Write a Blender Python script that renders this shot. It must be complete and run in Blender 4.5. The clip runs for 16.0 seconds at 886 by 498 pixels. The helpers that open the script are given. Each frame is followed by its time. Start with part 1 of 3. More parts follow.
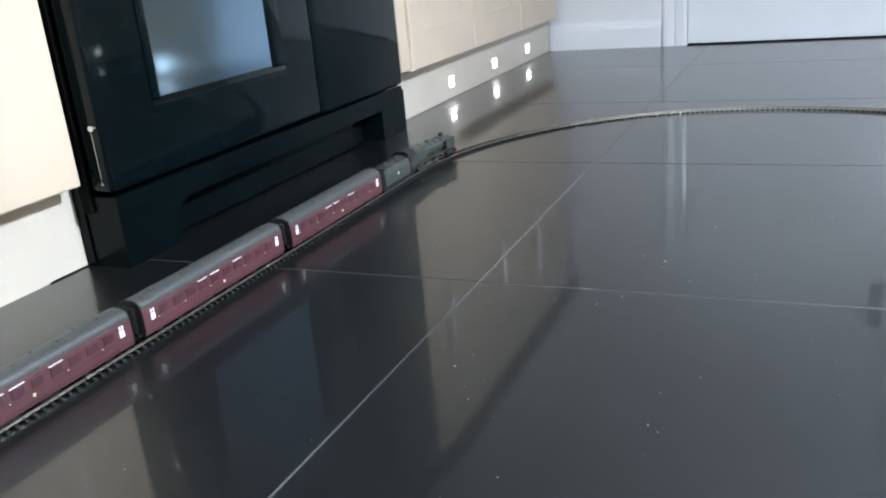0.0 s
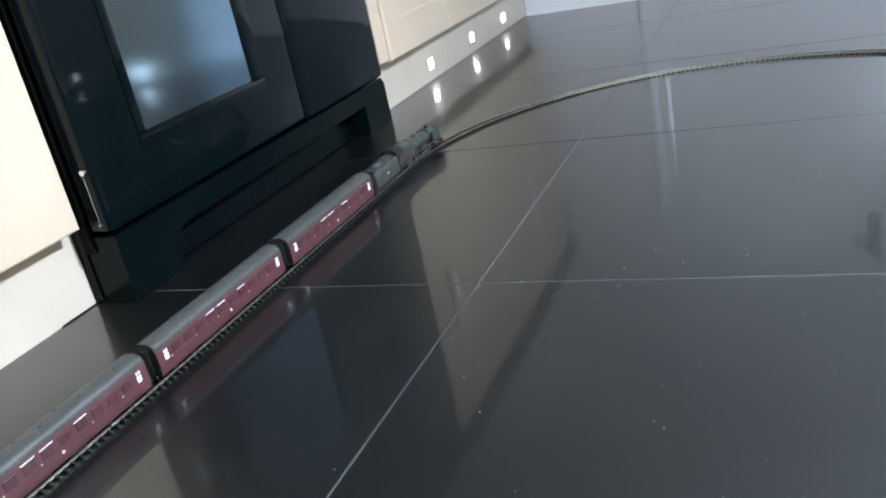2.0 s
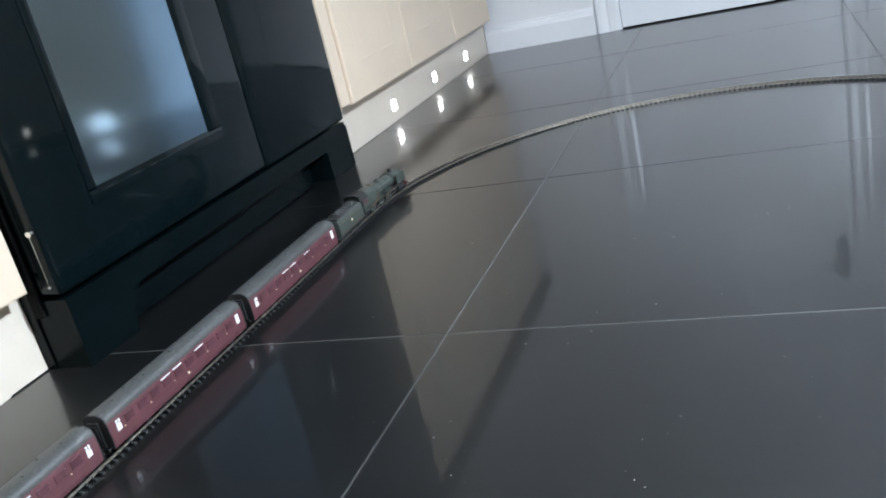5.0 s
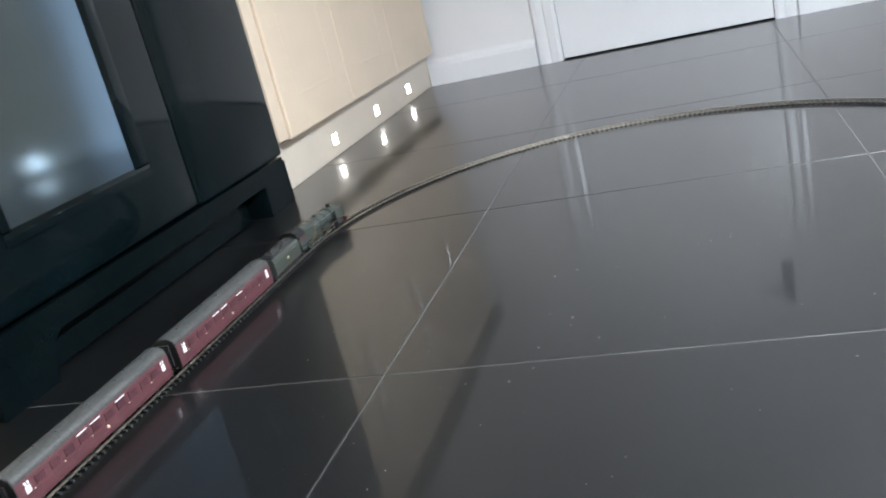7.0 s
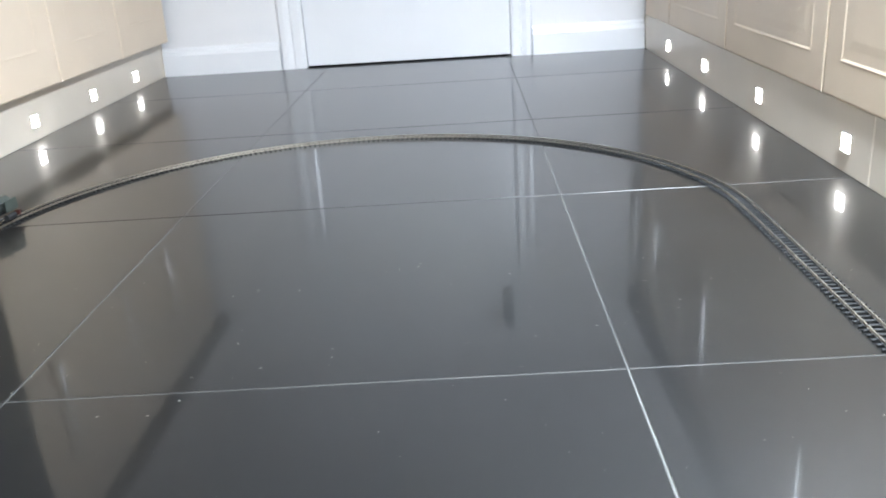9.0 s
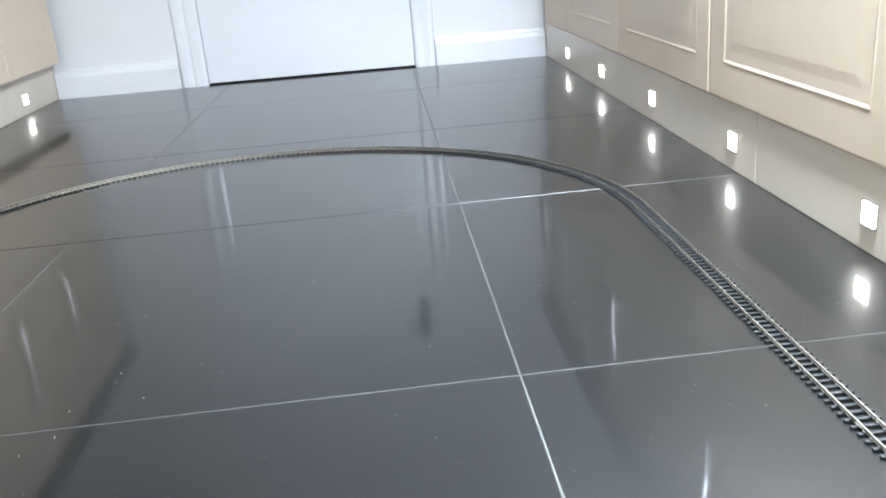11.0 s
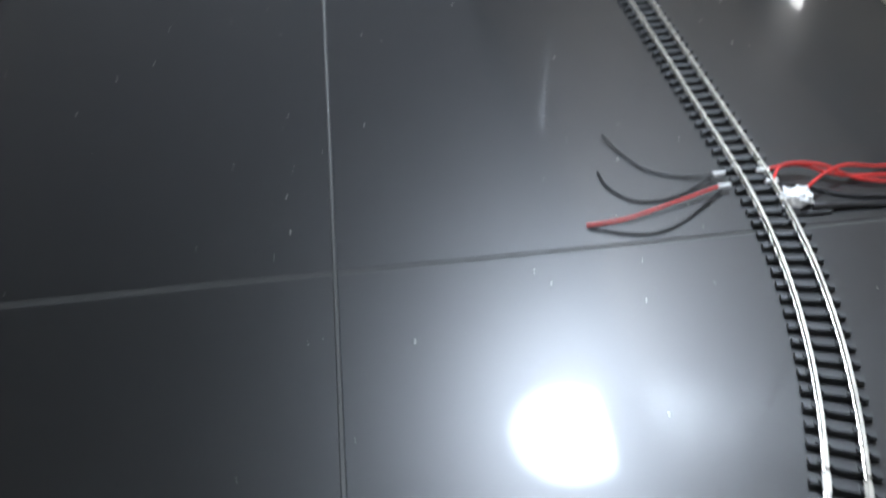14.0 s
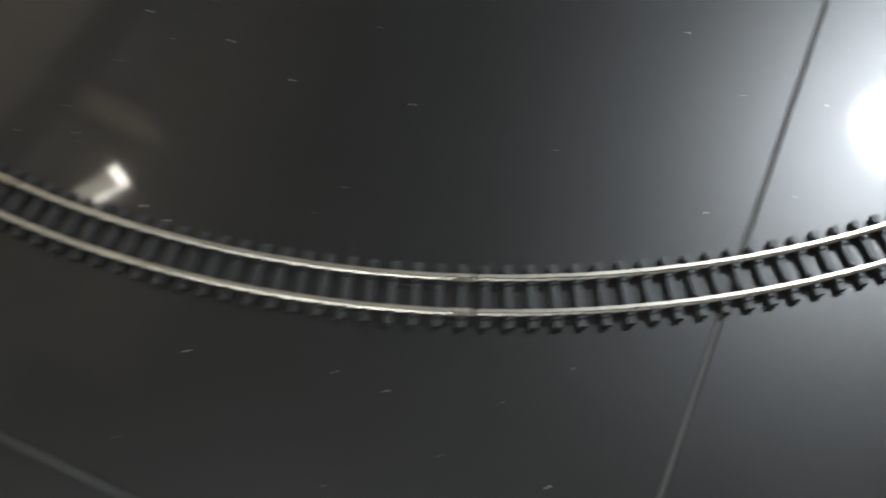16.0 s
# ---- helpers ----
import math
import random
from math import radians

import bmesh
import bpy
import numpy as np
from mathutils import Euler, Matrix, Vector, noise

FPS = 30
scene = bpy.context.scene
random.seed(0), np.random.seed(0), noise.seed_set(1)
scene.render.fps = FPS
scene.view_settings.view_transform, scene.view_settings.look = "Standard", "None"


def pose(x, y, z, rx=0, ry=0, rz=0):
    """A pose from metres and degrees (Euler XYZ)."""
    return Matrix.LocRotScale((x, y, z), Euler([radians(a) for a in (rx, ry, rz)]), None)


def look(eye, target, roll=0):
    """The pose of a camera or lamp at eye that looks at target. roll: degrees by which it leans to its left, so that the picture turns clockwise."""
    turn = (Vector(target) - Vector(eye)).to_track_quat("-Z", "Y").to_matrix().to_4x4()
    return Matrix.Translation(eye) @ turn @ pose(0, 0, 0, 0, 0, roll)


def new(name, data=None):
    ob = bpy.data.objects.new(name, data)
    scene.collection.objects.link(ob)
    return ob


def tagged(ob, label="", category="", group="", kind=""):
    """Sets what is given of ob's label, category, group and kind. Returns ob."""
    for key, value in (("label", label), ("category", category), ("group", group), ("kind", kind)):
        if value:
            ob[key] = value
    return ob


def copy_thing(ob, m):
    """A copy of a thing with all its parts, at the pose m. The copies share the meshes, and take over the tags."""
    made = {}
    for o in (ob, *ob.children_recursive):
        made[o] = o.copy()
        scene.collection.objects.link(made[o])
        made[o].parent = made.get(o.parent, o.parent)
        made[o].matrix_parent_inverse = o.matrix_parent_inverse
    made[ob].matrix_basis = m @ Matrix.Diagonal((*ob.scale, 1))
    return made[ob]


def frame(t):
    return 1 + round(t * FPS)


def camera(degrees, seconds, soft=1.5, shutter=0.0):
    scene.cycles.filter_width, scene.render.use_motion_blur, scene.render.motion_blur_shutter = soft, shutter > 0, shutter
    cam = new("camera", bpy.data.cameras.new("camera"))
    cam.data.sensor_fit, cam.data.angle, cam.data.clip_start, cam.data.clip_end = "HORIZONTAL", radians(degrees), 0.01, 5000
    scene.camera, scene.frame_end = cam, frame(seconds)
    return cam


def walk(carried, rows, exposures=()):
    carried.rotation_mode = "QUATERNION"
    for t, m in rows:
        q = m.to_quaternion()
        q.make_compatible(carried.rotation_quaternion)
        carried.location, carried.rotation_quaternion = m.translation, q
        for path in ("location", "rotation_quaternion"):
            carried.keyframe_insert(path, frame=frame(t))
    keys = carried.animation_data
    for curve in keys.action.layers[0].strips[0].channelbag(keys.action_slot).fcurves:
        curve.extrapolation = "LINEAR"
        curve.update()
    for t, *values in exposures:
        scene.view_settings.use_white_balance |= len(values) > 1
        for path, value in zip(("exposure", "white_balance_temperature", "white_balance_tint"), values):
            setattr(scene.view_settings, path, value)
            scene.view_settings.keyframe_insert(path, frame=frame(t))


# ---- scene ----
cam = camera(54.8, 16.0, soft=1.9, shutter=0.4)

PATH = [
    (0, (-0.23, -0.885, 0.374), (-1.027, 0.828, -0.282), -5.3),
    (0.5, (-0.202, -0.906, 0.427), (-1.022, 0.777, -0.277), -6.8),
    (1, (-0.193, -0.89, 0.444), (-1.026, 0.775, -0.285), -9.4),
    (1.5, (-0.204, -0.886, 0.429), (-1.03, 0.779, -0.309), -11.6),
    (2, (-0.217, -0.881, 0.43), (-1.016, 0.798, -0.308), -11.9),
    (2.5, (-0.223, -0.877, 0.429), (-1.007, 0.812, -0.3), -11.8),
    (3, (-0.223, -0.864, 0.428), (-1.008, 0.829, -0.292), -12.0),
    (3.5, (-0.225, -0.856, 0.427), (-1.003, 0.846, -0.28), -12.3),
    (4, (-0.225, -0.847, 0.43), (-0.995, 0.862, -0.268), -12.6),
    (6.5, (-0.213, -0.819, 0.42), (-0.879, 0.957, -0.214), -13.9),
    (7, (-0.215, -0.796, 0.414), (-0.844, 0.996, -0.213), -13.7),
    (7.5, (-0.204, -0.779, 0.408), (-0.76, 1.036, -0.223), -13.3),
    (8, (-0.176, -0.761, 0.391), (-0.568, 1.083, -0.275), -7.5),
    (8.5, (-0.154, -0.733, 0.397), (-0.345, 1.135, -0.291), -4.3),
    (9, (-0.137, -0.717, 0.394), (-0.214, 1.158, -0.298), -3.8),
    (9.5, (-0.124, -0.705, 0.392), (-0.128, 1.174, -0.293), -3.9),
    (12, (-0.078, -0.709, 0.377), (0.111, 1.163, -0.303), -4.6),
    (12.5, (-0.058, -0.73, 0.365), (0.212, 1.12, -0.346), -4.0),
    (13, (-0.028, -0.803, 0.335), (0.299, 0.962, -0.547), -3.0),
    (13.5, (0.005, -0.895, 0.309), (0.305, 0.758, -0.775), -2.1),
    (14, (0.019, -0.938, 0.314), (0.192, 0.545, -1.017), -0.5),
    (14.5, (0.059, -0.994, 0.346), (-0.046, 0.165, -1.280), 0.4),
    (15, (0.047, -1.062, 0.318), (-0.223, -0.005, -1.359), -3.2),
    (15.5, (-0.002, -1.132, 0.342), (-0.366, -0.243, -1.412), 0.6),
    (15.7, (-0.023, -1.140, 0.305), (-0.290, -0.375, -1.524), 5.1),
    (16, (-0.047, -1.206, 0.348), (-0.443, -0.407, -1.442), -2.1),
]
EXPOSURES = [(0, 0.0, 6200, 7), (4, 0.0, 6200, 7), (6.5, 0.08, 6500, 8), (7.5, 0.14, 6900, 9), (8.3, 0.34, 6700, 9), (9, 0.4, 6550, 8), (12, 0.38, 6250, 6), (13, 0.12, 6000, 7),
             (13.5, -0.32, 5950, 8), (14, -1.2, 6300, 10), (14.5, -1.2, 6500, 10), (15, -1.15, 6600, 9), (15.5, -0.95, 7000, 8), (16, -0.9, 7000, 8)]
walk(cam, [(t, look(eye, target, roll)) for t, eye, target, roll in PATH], EXPOSURES)

# ---- light ----
world = bpy.data.worlds.new("room_air")
world.use_nodes = True
world.node_tree.nodes["Background"].inputs[0].default_value = (0.75, 0.85, 1.0, 1)
world.node_tree.nodes["Background"].inputs[1].default_value = 0.05
scene.world = world

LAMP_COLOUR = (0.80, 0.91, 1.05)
# unseen fill lights added at the ceiling behind the camera: x, y, watts, radius
FILL_LIGHTS = [(-0.35, -1.75, 20, 0.11), (-1.0, -2.5, 16, 0.11), (0.35, -2.5, 20, 0.11)]
FILL_COLOUR = (0.87, 0.955, 1.01)
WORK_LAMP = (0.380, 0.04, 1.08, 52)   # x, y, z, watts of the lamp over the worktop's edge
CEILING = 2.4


# ---- materials ----
def material(name, colour, rough=0.5, metal=0.0, vary=0.08, scale=20.0, bump=0.0, bump_scale=200.0, coat=0.0,
             coat_rough=0.05, ior=1.5, spec=0.5, rough_vary=0.0, detail=4.0, by_object=0.0):
    m = bpy.data.materials.new(name)
    m.use_nodes = True
    nt = m.node_tree
    b = nt.nodes["Principled BSDF"]
    n, l = nt.nodes.new, nt.links.new
    co = n("ShaderNodeTexCoord")
    no = n("ShaderNodeTexNoise")
    no.inputs["Scale"].default_value, no.inputs["Detail"].default_value = scale, detail
    l(co.outputs["Object"], no.inputs["Vector"])
    ramp = n("ShaderNodeMapRange")
    ramp.inputs["From Min"].default_value, ramp.inputs["From Max"].default_value = 0.3, 0.7
    ramp.inputs["To Min"].default_value, ramp.inputs["To Max"].default_value = 1 - vary, 1 + vary
    l(no.outputs["Fac"], ramp.inputs["Value"])
    fac = ramp.outputs[0]
    if by_object:
        info = n("ShaderNodeObjectInfo")
        r2 = n("ShaderNodeMapRange")
        r2.inputs["To Min"].default_value, r2.inputs["To Max"].default_value = 1 - by_object, 1 + by_object
        l(info.outputs["Random"], r2.inputs["Value"])
        mu = n("ShaderNodeMath")
        mu.operation = "MULTIPLY"
        l(fac, mu.inputs[0]), l(r2.outputs[0], mu.inputs[1])
        fac = mu.outputs[0]
    mix = n("ShaderNodeVectorMath")
    mix.operation = "SCALE"
    mix.inputs[0].default_value = colour
    l(fac, mix.inputs["Scale"])
    l(mix.outputs[0], b.inputs["Base Color"])
    b.inputs["Roughness"].default_value, b.inputs["Metallic"].default_value = rough, metal
    b.inputs["IOR"].default_value, b.inputs["Specular IOR Level"].default_value = ior, spec
    b.inputs["Coat Weight"].default_value, b.inputs["Coat Roughness"].default_value = coat, coat_rough
    if rough_vary:
        n2 = n("ShaderNodeTexNoise")
        n2.inputs["Scale"].default_value, n2.inputs["Detail"].default_value = scale * 0.35, 6
        l(co.outputs["Object"], n2.inputs["Vector"])
        r3 = n("ShaderNodeMapRange")
        r3.inputs["From Min"].default_value, r3.inputs["From Max"].default_value = 0.3, 0.75
        base = coat_rough if coat else rough
        r3.inputs["To Min"].default_value, r3.inputs["To Max"].default_value = base * (1 - rough_vary), base * (1 + rough_vary)
        l(n2.outputs["Fac"], r3.inputs["Value"])
        l(r3.outputs[0], b.inputs["Coat Roughness" if coat else "Roughness"])
    if bump:
        n3 = n("ShaderNodeTexNoise")
        n3.inputs["Scale"].default_value, n3.inputs["Detail"].default_value = bump_scale, 3
        l(co.outputs["Object"], n3.inputs["Vector"])
        bp = n("ShaderNodeBump")
        bp.inputs["Strength"].default_value, bp.inputs["Distance"].default_value = bump, 0.002
        l(n3.outputs["Fac"], bp.inputs["Height"])
        l(bp.outputs[0], b.inputs["Normal"])
    return m


def glowing(name, colour, strength):
    m = bpy.data.materials.new(name)
    m.use_nodes = True
    b = m.node_tree.nodes["Principled BSDF"]
    b.inputs["Base Color"].default_value = (0.8, 0.8, 0.8, 1)
    b.inputs["Emission Color"].default_value = (*colour, 1)
    b.inputs["Emission Strength"].default_value = strength
    return m


M_TILE = material("polished_black_porcelain", (0.0045, 0.0048, 0.005), rough=0.37, vary=0.25, scale=3.0, coat=0.62, coat_rough=0.043,
                  rough_vary=0.3, by_object=0.12, spec=0.44)
M_GROUT = material("pale_cement_grout", (0.066, 0.066, 0.063), rough=0.85, vary=0.85, scale=2.2, bump=0.4, detail=8)
M_CREAM = material("cream_painted_wood", (0.72, 0.585, 0.445), rough=0.40, vary=0.04, scale=4.0, bump=0.03, bump_scale=60, rough_vary=0.2)
M_PLINTH = material("cream_plinth_board", (0.72, 0.635, 0.53), rough=0.22, vary=0.04, scale=5.0, rough_vary=0.2)
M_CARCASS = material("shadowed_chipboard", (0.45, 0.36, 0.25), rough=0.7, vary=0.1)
M_ENAMEL = material("black_enamel", (0.002, 0.0052, 0.0064), rough=0.07, vary=0.2, scale=8, bump=0.015, bump_scale=25, rough_vary=0.3, spec=0.20)
M_OVEN_MATT = material("black_painted_steel", (0.002, 0.0045, 0.0052), rough=0.24, vary=0.2, scale=12, bump=0.05, rough_vary=0.3, spec=0.10)
M_GLASS = material("mirrored_oven_glass", (0.27, 0.40, 0.53), rough=0.12, metal=1.0, vary=0.03, scale=3, rough_vary=0.3)
M_WORKTOP = material("dark_granite", (0.030, 0.030, 0.033), rough=0.5, vary=0.5, scale=160, spec=0.2)
M_WALL = material("white_emulsion_wall", (0.71, 0.70, 0.715), rough=0.7, vary=0.03, scale=3, bump=0.06, bump_scale=180)
M_GLOSS = material("white_gloss_paint", (0.74, 0.74, 0.765), rough=0.25, vary=0.02, scale=4, bump=0.03, bump_scale=40)
M_CEIL = material("ceiling_paint", (0.62, 0.59, 0.53), rough=0.8, vary=0.03, scale=2)
# black put in for deep shade: door gap, cooker seam, void below the cooker
M_BLACKGAP = material("black_gap_shade", (0.004, 0.004, 0.004), spec=0.1, rough=0.8)
M_CHROME = material("brushed_chrome", (0.75, 0.75, 0.76), rough=0.18, metal=1.0, vary=0.05)
M_MAROON = material("maroon_coach_plastic", (0.094, 0.034, 0.040), rough=0.4, vary=0.12, scale=60)
M_ROOF = material("grey_roof_plastic", (0.048, 0.049, 0.048), rough=0.5, vary=0.28, scale=320, detail=6)
M_BLACKPL = material("black_model_plastic", (0.012, 0.012, 0.013), rough=0.5, vary=0.2, scale=90)
M_WINDOW = material("dark_coach_glazing", (0.070, 0.026, 0.033), rough=0.3, vary=0.2, scale=60)
M_WHITE = material("white_printed_window", (0.85, 0.85, 0.85), rough=0.4, vary=0.02)
M_GREEN = material("brunswick_green_paint", (0.040, 0.048, 0.042), rough=0.36, vary=0.15, scale=70)
M_RED = material("red_buffer_beam", (0.08, 0.022, 0.018), rough=0.5)
M_CREST = material("pale_gilt_crest", (0.70, 0.60, 0.42), rough=0.4)
M_COAL = material("moulded_coal", (0.012, 0.012, 0.012), rough=0.35, vary=0.4, scale=300, bump=0.8, bump_scale=500)
M_BRASS = material("orange_lining", (0.11, 0.075, 0.04), rough=0.4)
M_RAIL = material("nickel_silver_rail", (0.45, 0.42, 0.37), rough=0.38, metal=1.0, vary=0.15, scale=40)
M_SLEEPER = material("black_sleeper_plastic", (0.016, 0.017, 0.018), rough=0.55, vary=0.2, scale=100, by_object=0.2)
M_REDWIRE = material("red_wire_sleeve", (0.62, 0.035, 0.03), rough=0.4)
M_BLACKWIRE = material("black_wire_sleeve", (0.012, 0.012, 0.013), rough=0.4)
M_DUST = material("dust_specks", (0.55, 0.53, 0.48), rough=0.9)
M_LED = glowing("plinth_led_glow", (1.0, 0.98, 0.95), 22.0)
M_LAMP = glowing("fill_lamp_glow", FILL_COLOUR, 25.0)
M_DIFFUSER = glowing("cabinet_diffuser_glow", (1.0, 0.95, 0.84), 14.0)
M_HOODLAMP = glowing("cabinet_light_glow", (1.0, 0.98, 0.94), 90.0)


# ---- builders ----
def thing(name, at, label, category, group="", kind="", turn=0.0):
    ob = new(name)
    ob.empty_display_size = 0.05
    ob.matrix_basis = pose(*at, 0, 0, turn)
    return tagged(ob, label, category, group, kind)


def part(name, bm, mat, parent=None, label="", smooth=False):
    me = bpy.data.meshes.new(name)
    bmesh.ops.recalc_face_normals(bm, faces=bm.faces[:])
    if smooth:
        for f in bm.faces:
            f.smooth = True
        me_angle = radians(35)
        for e in bm.edges:
            if len(e.link_faces) == 2 and e.calc_face_angle(0) > me_angle:
                e.smooth = False
    bm.to_mesh(me)
    bm.free()
    me.materials.append(mat)
    ob = new(name, me)
    if parent:
        ob.parent = parent
    if label:
        ob["label"] = label
    return ob


def box(bm, x0, x1, y0, y1, z0, z1, bevel=0.0, seg=2):
    r = bmesh.ops.create_cube(bm, size=1.0)
    vs = r["verts"]
    for v in vs:
        v.co = Vector(((x0 + x1) / 2 + v.co.x * (x1 - x0), (y0 + y1) / 2 + v.co.y * (y1 - y0), (z0 + z1) / 2 + v.co.z * (z1 - z0)))
    if bevel:
        es = list({e for v in vs for e in v.link_edges})
        bmesh.ops.bevel(bm, geom=es, offset=bevel, segments=seg, affect="EDGES", profile=0.5)
    return bm


def a_box(x0, x1, y0, y1, z0, z1, bevel=0.0, seg=2):
    return box(bmesh.new(), x0, x1, y0, y1, z0, z1, bevel, seg)


def rod(bm, p0, p1, r0, r1=None, seg=16, caps=True):
    """A tapered cylinder from p0 to p1."""
    p0, p1 = Vector(p0), Vector(p1)
    d = p1 - p0
    m = Matrix.Translation((p0 + p1) / 2) @ d.to_track_quat("Z", "Y").to_matrix().to_4x4()
    bmesh.ops.create_cone(bm, cap_ends=caps, segments=seg, radius1=r0, radius2=r0 if r1 is None else r1, depth=d.length, matrix=m)
    return bm


def extruded(profile, axis_from, axis_to):
    """A solid whose outline (x, z) runs along y."""
    bm = bmesh.new()
    a = [bm.verts.new((x, axis_from, z)) for x, z in profile]
    b = [bm.verts.new((x, axis_to, z)) for x, z in profile]
    n = len(profile)
    for i in range(n):
        bm.faces.new((a[i], a[(i + 1) % n], b[(i + 1) % n], b[i]))
    bm.faces.new(a), bm.faces.new(b[::-1])
    return bm


def tube(points, radius, seg=8):
    """A round wire along points."""
    bm = bmesh.new()
    pts = [Vector(p) for p in points]
    rings = []
    for i, p in enumerate(pts):
        d = (pts[min(i + 1, len(pts) - 1)] - pts[max(i - 1, 0)]).normalized()
        side = d.cross(Vector((0, 0, 1)))
        side = side.normalized() if side.length > 1e-4 else Vector((1, 0, 0))
        up = side.cross(d)
        rings.append([bm.verts.new(p + radius * (math.cos(a) * side + math.sin(a) * up))
                      for a in (2 * math.pi * k / seg for k in range(seg))])
    for r, q in zip(rings, rings[1:]):
        for k in range(seg):
            bm.faces.new((r[k], r[(k + 1) % seg], q[(k + 1) % seg], q[k]))
    bm.faces.new(rings[0]), bm.faces.new(rings[-1][::-1])
    return bm


def spline(points, steps=8):
    pts = [Vector(p) for p in points]
    out = []
    for i in range(len(pts) - 1):
        a, b, c, d = pts[max(i - 1, 0)], pts[i], pts[i + 1], pts[min(i + 2, len(pts) - 1)]
        for k in range(steps):
            t = k / steps
            out.append(0.5 * (2 * b + (c - a) * t + (2 * a - 5 * b + 4 * c - d) * t * t + (3 * b - a - 3 * c + d) * t ** 3))
    return out + [pts[-1]]


# ---- the room ----
XL, XR = -1.70, 1.03          # side walls
YF, YB = 2.165, -3.3          # end wall with the door, wall behind
PL, PR = -1.145, 0.45         # faces of the plinths
DL, DR = -1.10, 0.445         # faces of the cabinet doors
DOOR = (-0.665, 0.014, 2.02)  # opening from x to x, height

floor = tagged(part("floor", a_box(XL - 0.1, XR + 0.1, YB - 0.1, YF + 0.1, -0.08, -0.0006), M_GROUT),
               "polished black porcelain tile floor with pale grout", "floor", kind="structure")
ceiling = tagged(part("ceiling", a_box(XL - 0.1, XR + 0.1, YB - 0.1, YF + 0.1, CEILING, CEILING + 0.1), M_CEIL),
                 "plain white painted ceiling", "ceiling", kind="structure")
tagged(part("wall_west", a_box(XL - 0.1, XL, YB - 0.1, YF + 0.1, 0, CEILING), M_WALL), "white painted wall behind the cooker", "wall", kind="structure")
tagged(part("wall_east", a_box(XR, XR + 0.1, YB - 0.1, YF + 0.1, 0, CEILING), M_WALL), "white painted wall behind the worktop", "wall", kind="structure")
tagged(part("wall_south", a_box(XL, XR, YB - 0.1, YB, 0, CEILING), M_WALL), "plain white painted wall", "wall", kind="structure")
bm = a_box(XL, DOOR[0], YF, YF + 0.1, 0, CEILING)
box(bm, DOOR[1], XR, YF, YF + 0.1, 0, CEILING)
box(bm, DOOR[0], DOOR[1], YF, YF + 0.1, DOOR[2], CEILING)
tagged(part("wall_north", bm, M_WALL), "white painted end wall with a doorway", "wall", kind="structure")

SKIRT = [(0.0, 0.0), (-0.016, 0.0), (-0.016, 0.066), (-0.012, 0.078), (-0.007, 0.083), (-0.005, 0.09), (0.0, 0.09)]


def skirting(x0, x1):
    bm = extruded(SKIRT, x0, x1)
    for v in bm.verts:
        v.co = Vector((v.co.y, YF + v.co.x, v.co.z))
    return tagged(part("baseboard", bm, M_GLOSS), "white gloss skirting board along the end wall", "skirting board", kind="structure")


skirting(PL + 0.002, DOOR[0] - 0.0858)
skirting(DOOR[1] + 0.0704, PR - 0.002)

ARCH = [(0.0, 0.0), (0.0, -0.012), (0.01, -0.018), (0.03, -0.018), (0.034, -0.013), (0.05, -0.021), (0.062, -0.021), (0.066, -0.016), (0.07, 0.0)]


def architrave(x, side, name="trim"):
    bm = bmesh.new()
    pts = [(x + side * a * (1.22 if side < 0 else 1.0), YF + 0.65 * b) for a, b in ARCH]
    lo, hi = [bm.verts.new((px, py, 0)) for px, py in pts], [bm.verts.new((px, py, DOOR[2] + 0.07)) for px, py in pts]
    n = len(pts)
    for i in range(n):
        bm.faces.new((lo[i], lo[(i + 1) % n], hi[(i + 1) % n], hi[i]))
    bm.faces.new(lo), bm.faces.new(hi[::-1])
    return tagged(part(name, bm, M_GLOSS), "white gloss moulded door architrave", "architrave", kind="structure")


architrave(DOOR[0], -1)
architrave(DOOR[1], 1)
tagged(part("trim", a_box(DOOR[0] - 0.08, DOOR[1] + 0.07, YF - 0.02, YF, DOOR[2] + 0.001, DOOR[2] + 0.07, 0.004), M_GLOSS),
       "white gloss head of the door architrave", "architrave", kind="structure")

door = thing("door_1", ((DOOR[0] + DOOR[1]) / 2, YF + 0.003, 0), "closed white painted interior door with a thin dark gap below", "door", kind="structure")
hw = (DOOR[1] - DOOR[0]) / 2 - 0.0012
part("door_leaf", a_box(-hw, hw, 0, 0.038, 0.0052, DOOR[2] - 0.004, 0.002), M_GLOSS, door)
# black strip fills the gap below the leaf in place of its shade
part("door_gap_shade", a_box(-hw, hw, -0.001, 0.05, 0.0, 0.0045, 0.001), M_BLACKGAP, door, "black strip painting the shade of the gap under the door")
knob = a_box(hw - 0.062, hw - 0.022, -0.006, -0.0002, 0.83, 0.99, 0.002)
rod(knob, (hw - 0.042, -0.006, 0.93), (hw - 0.042, -0.05, 0.93), 0.009)
rod(knob, (hw - 0.036, -0.048, 0.93), (hw - 0.105, -0.048, 0.93), 0.008)
part("door_handle", knob, M_BLACKPL, door, "dark lever handle on a back plate", True)


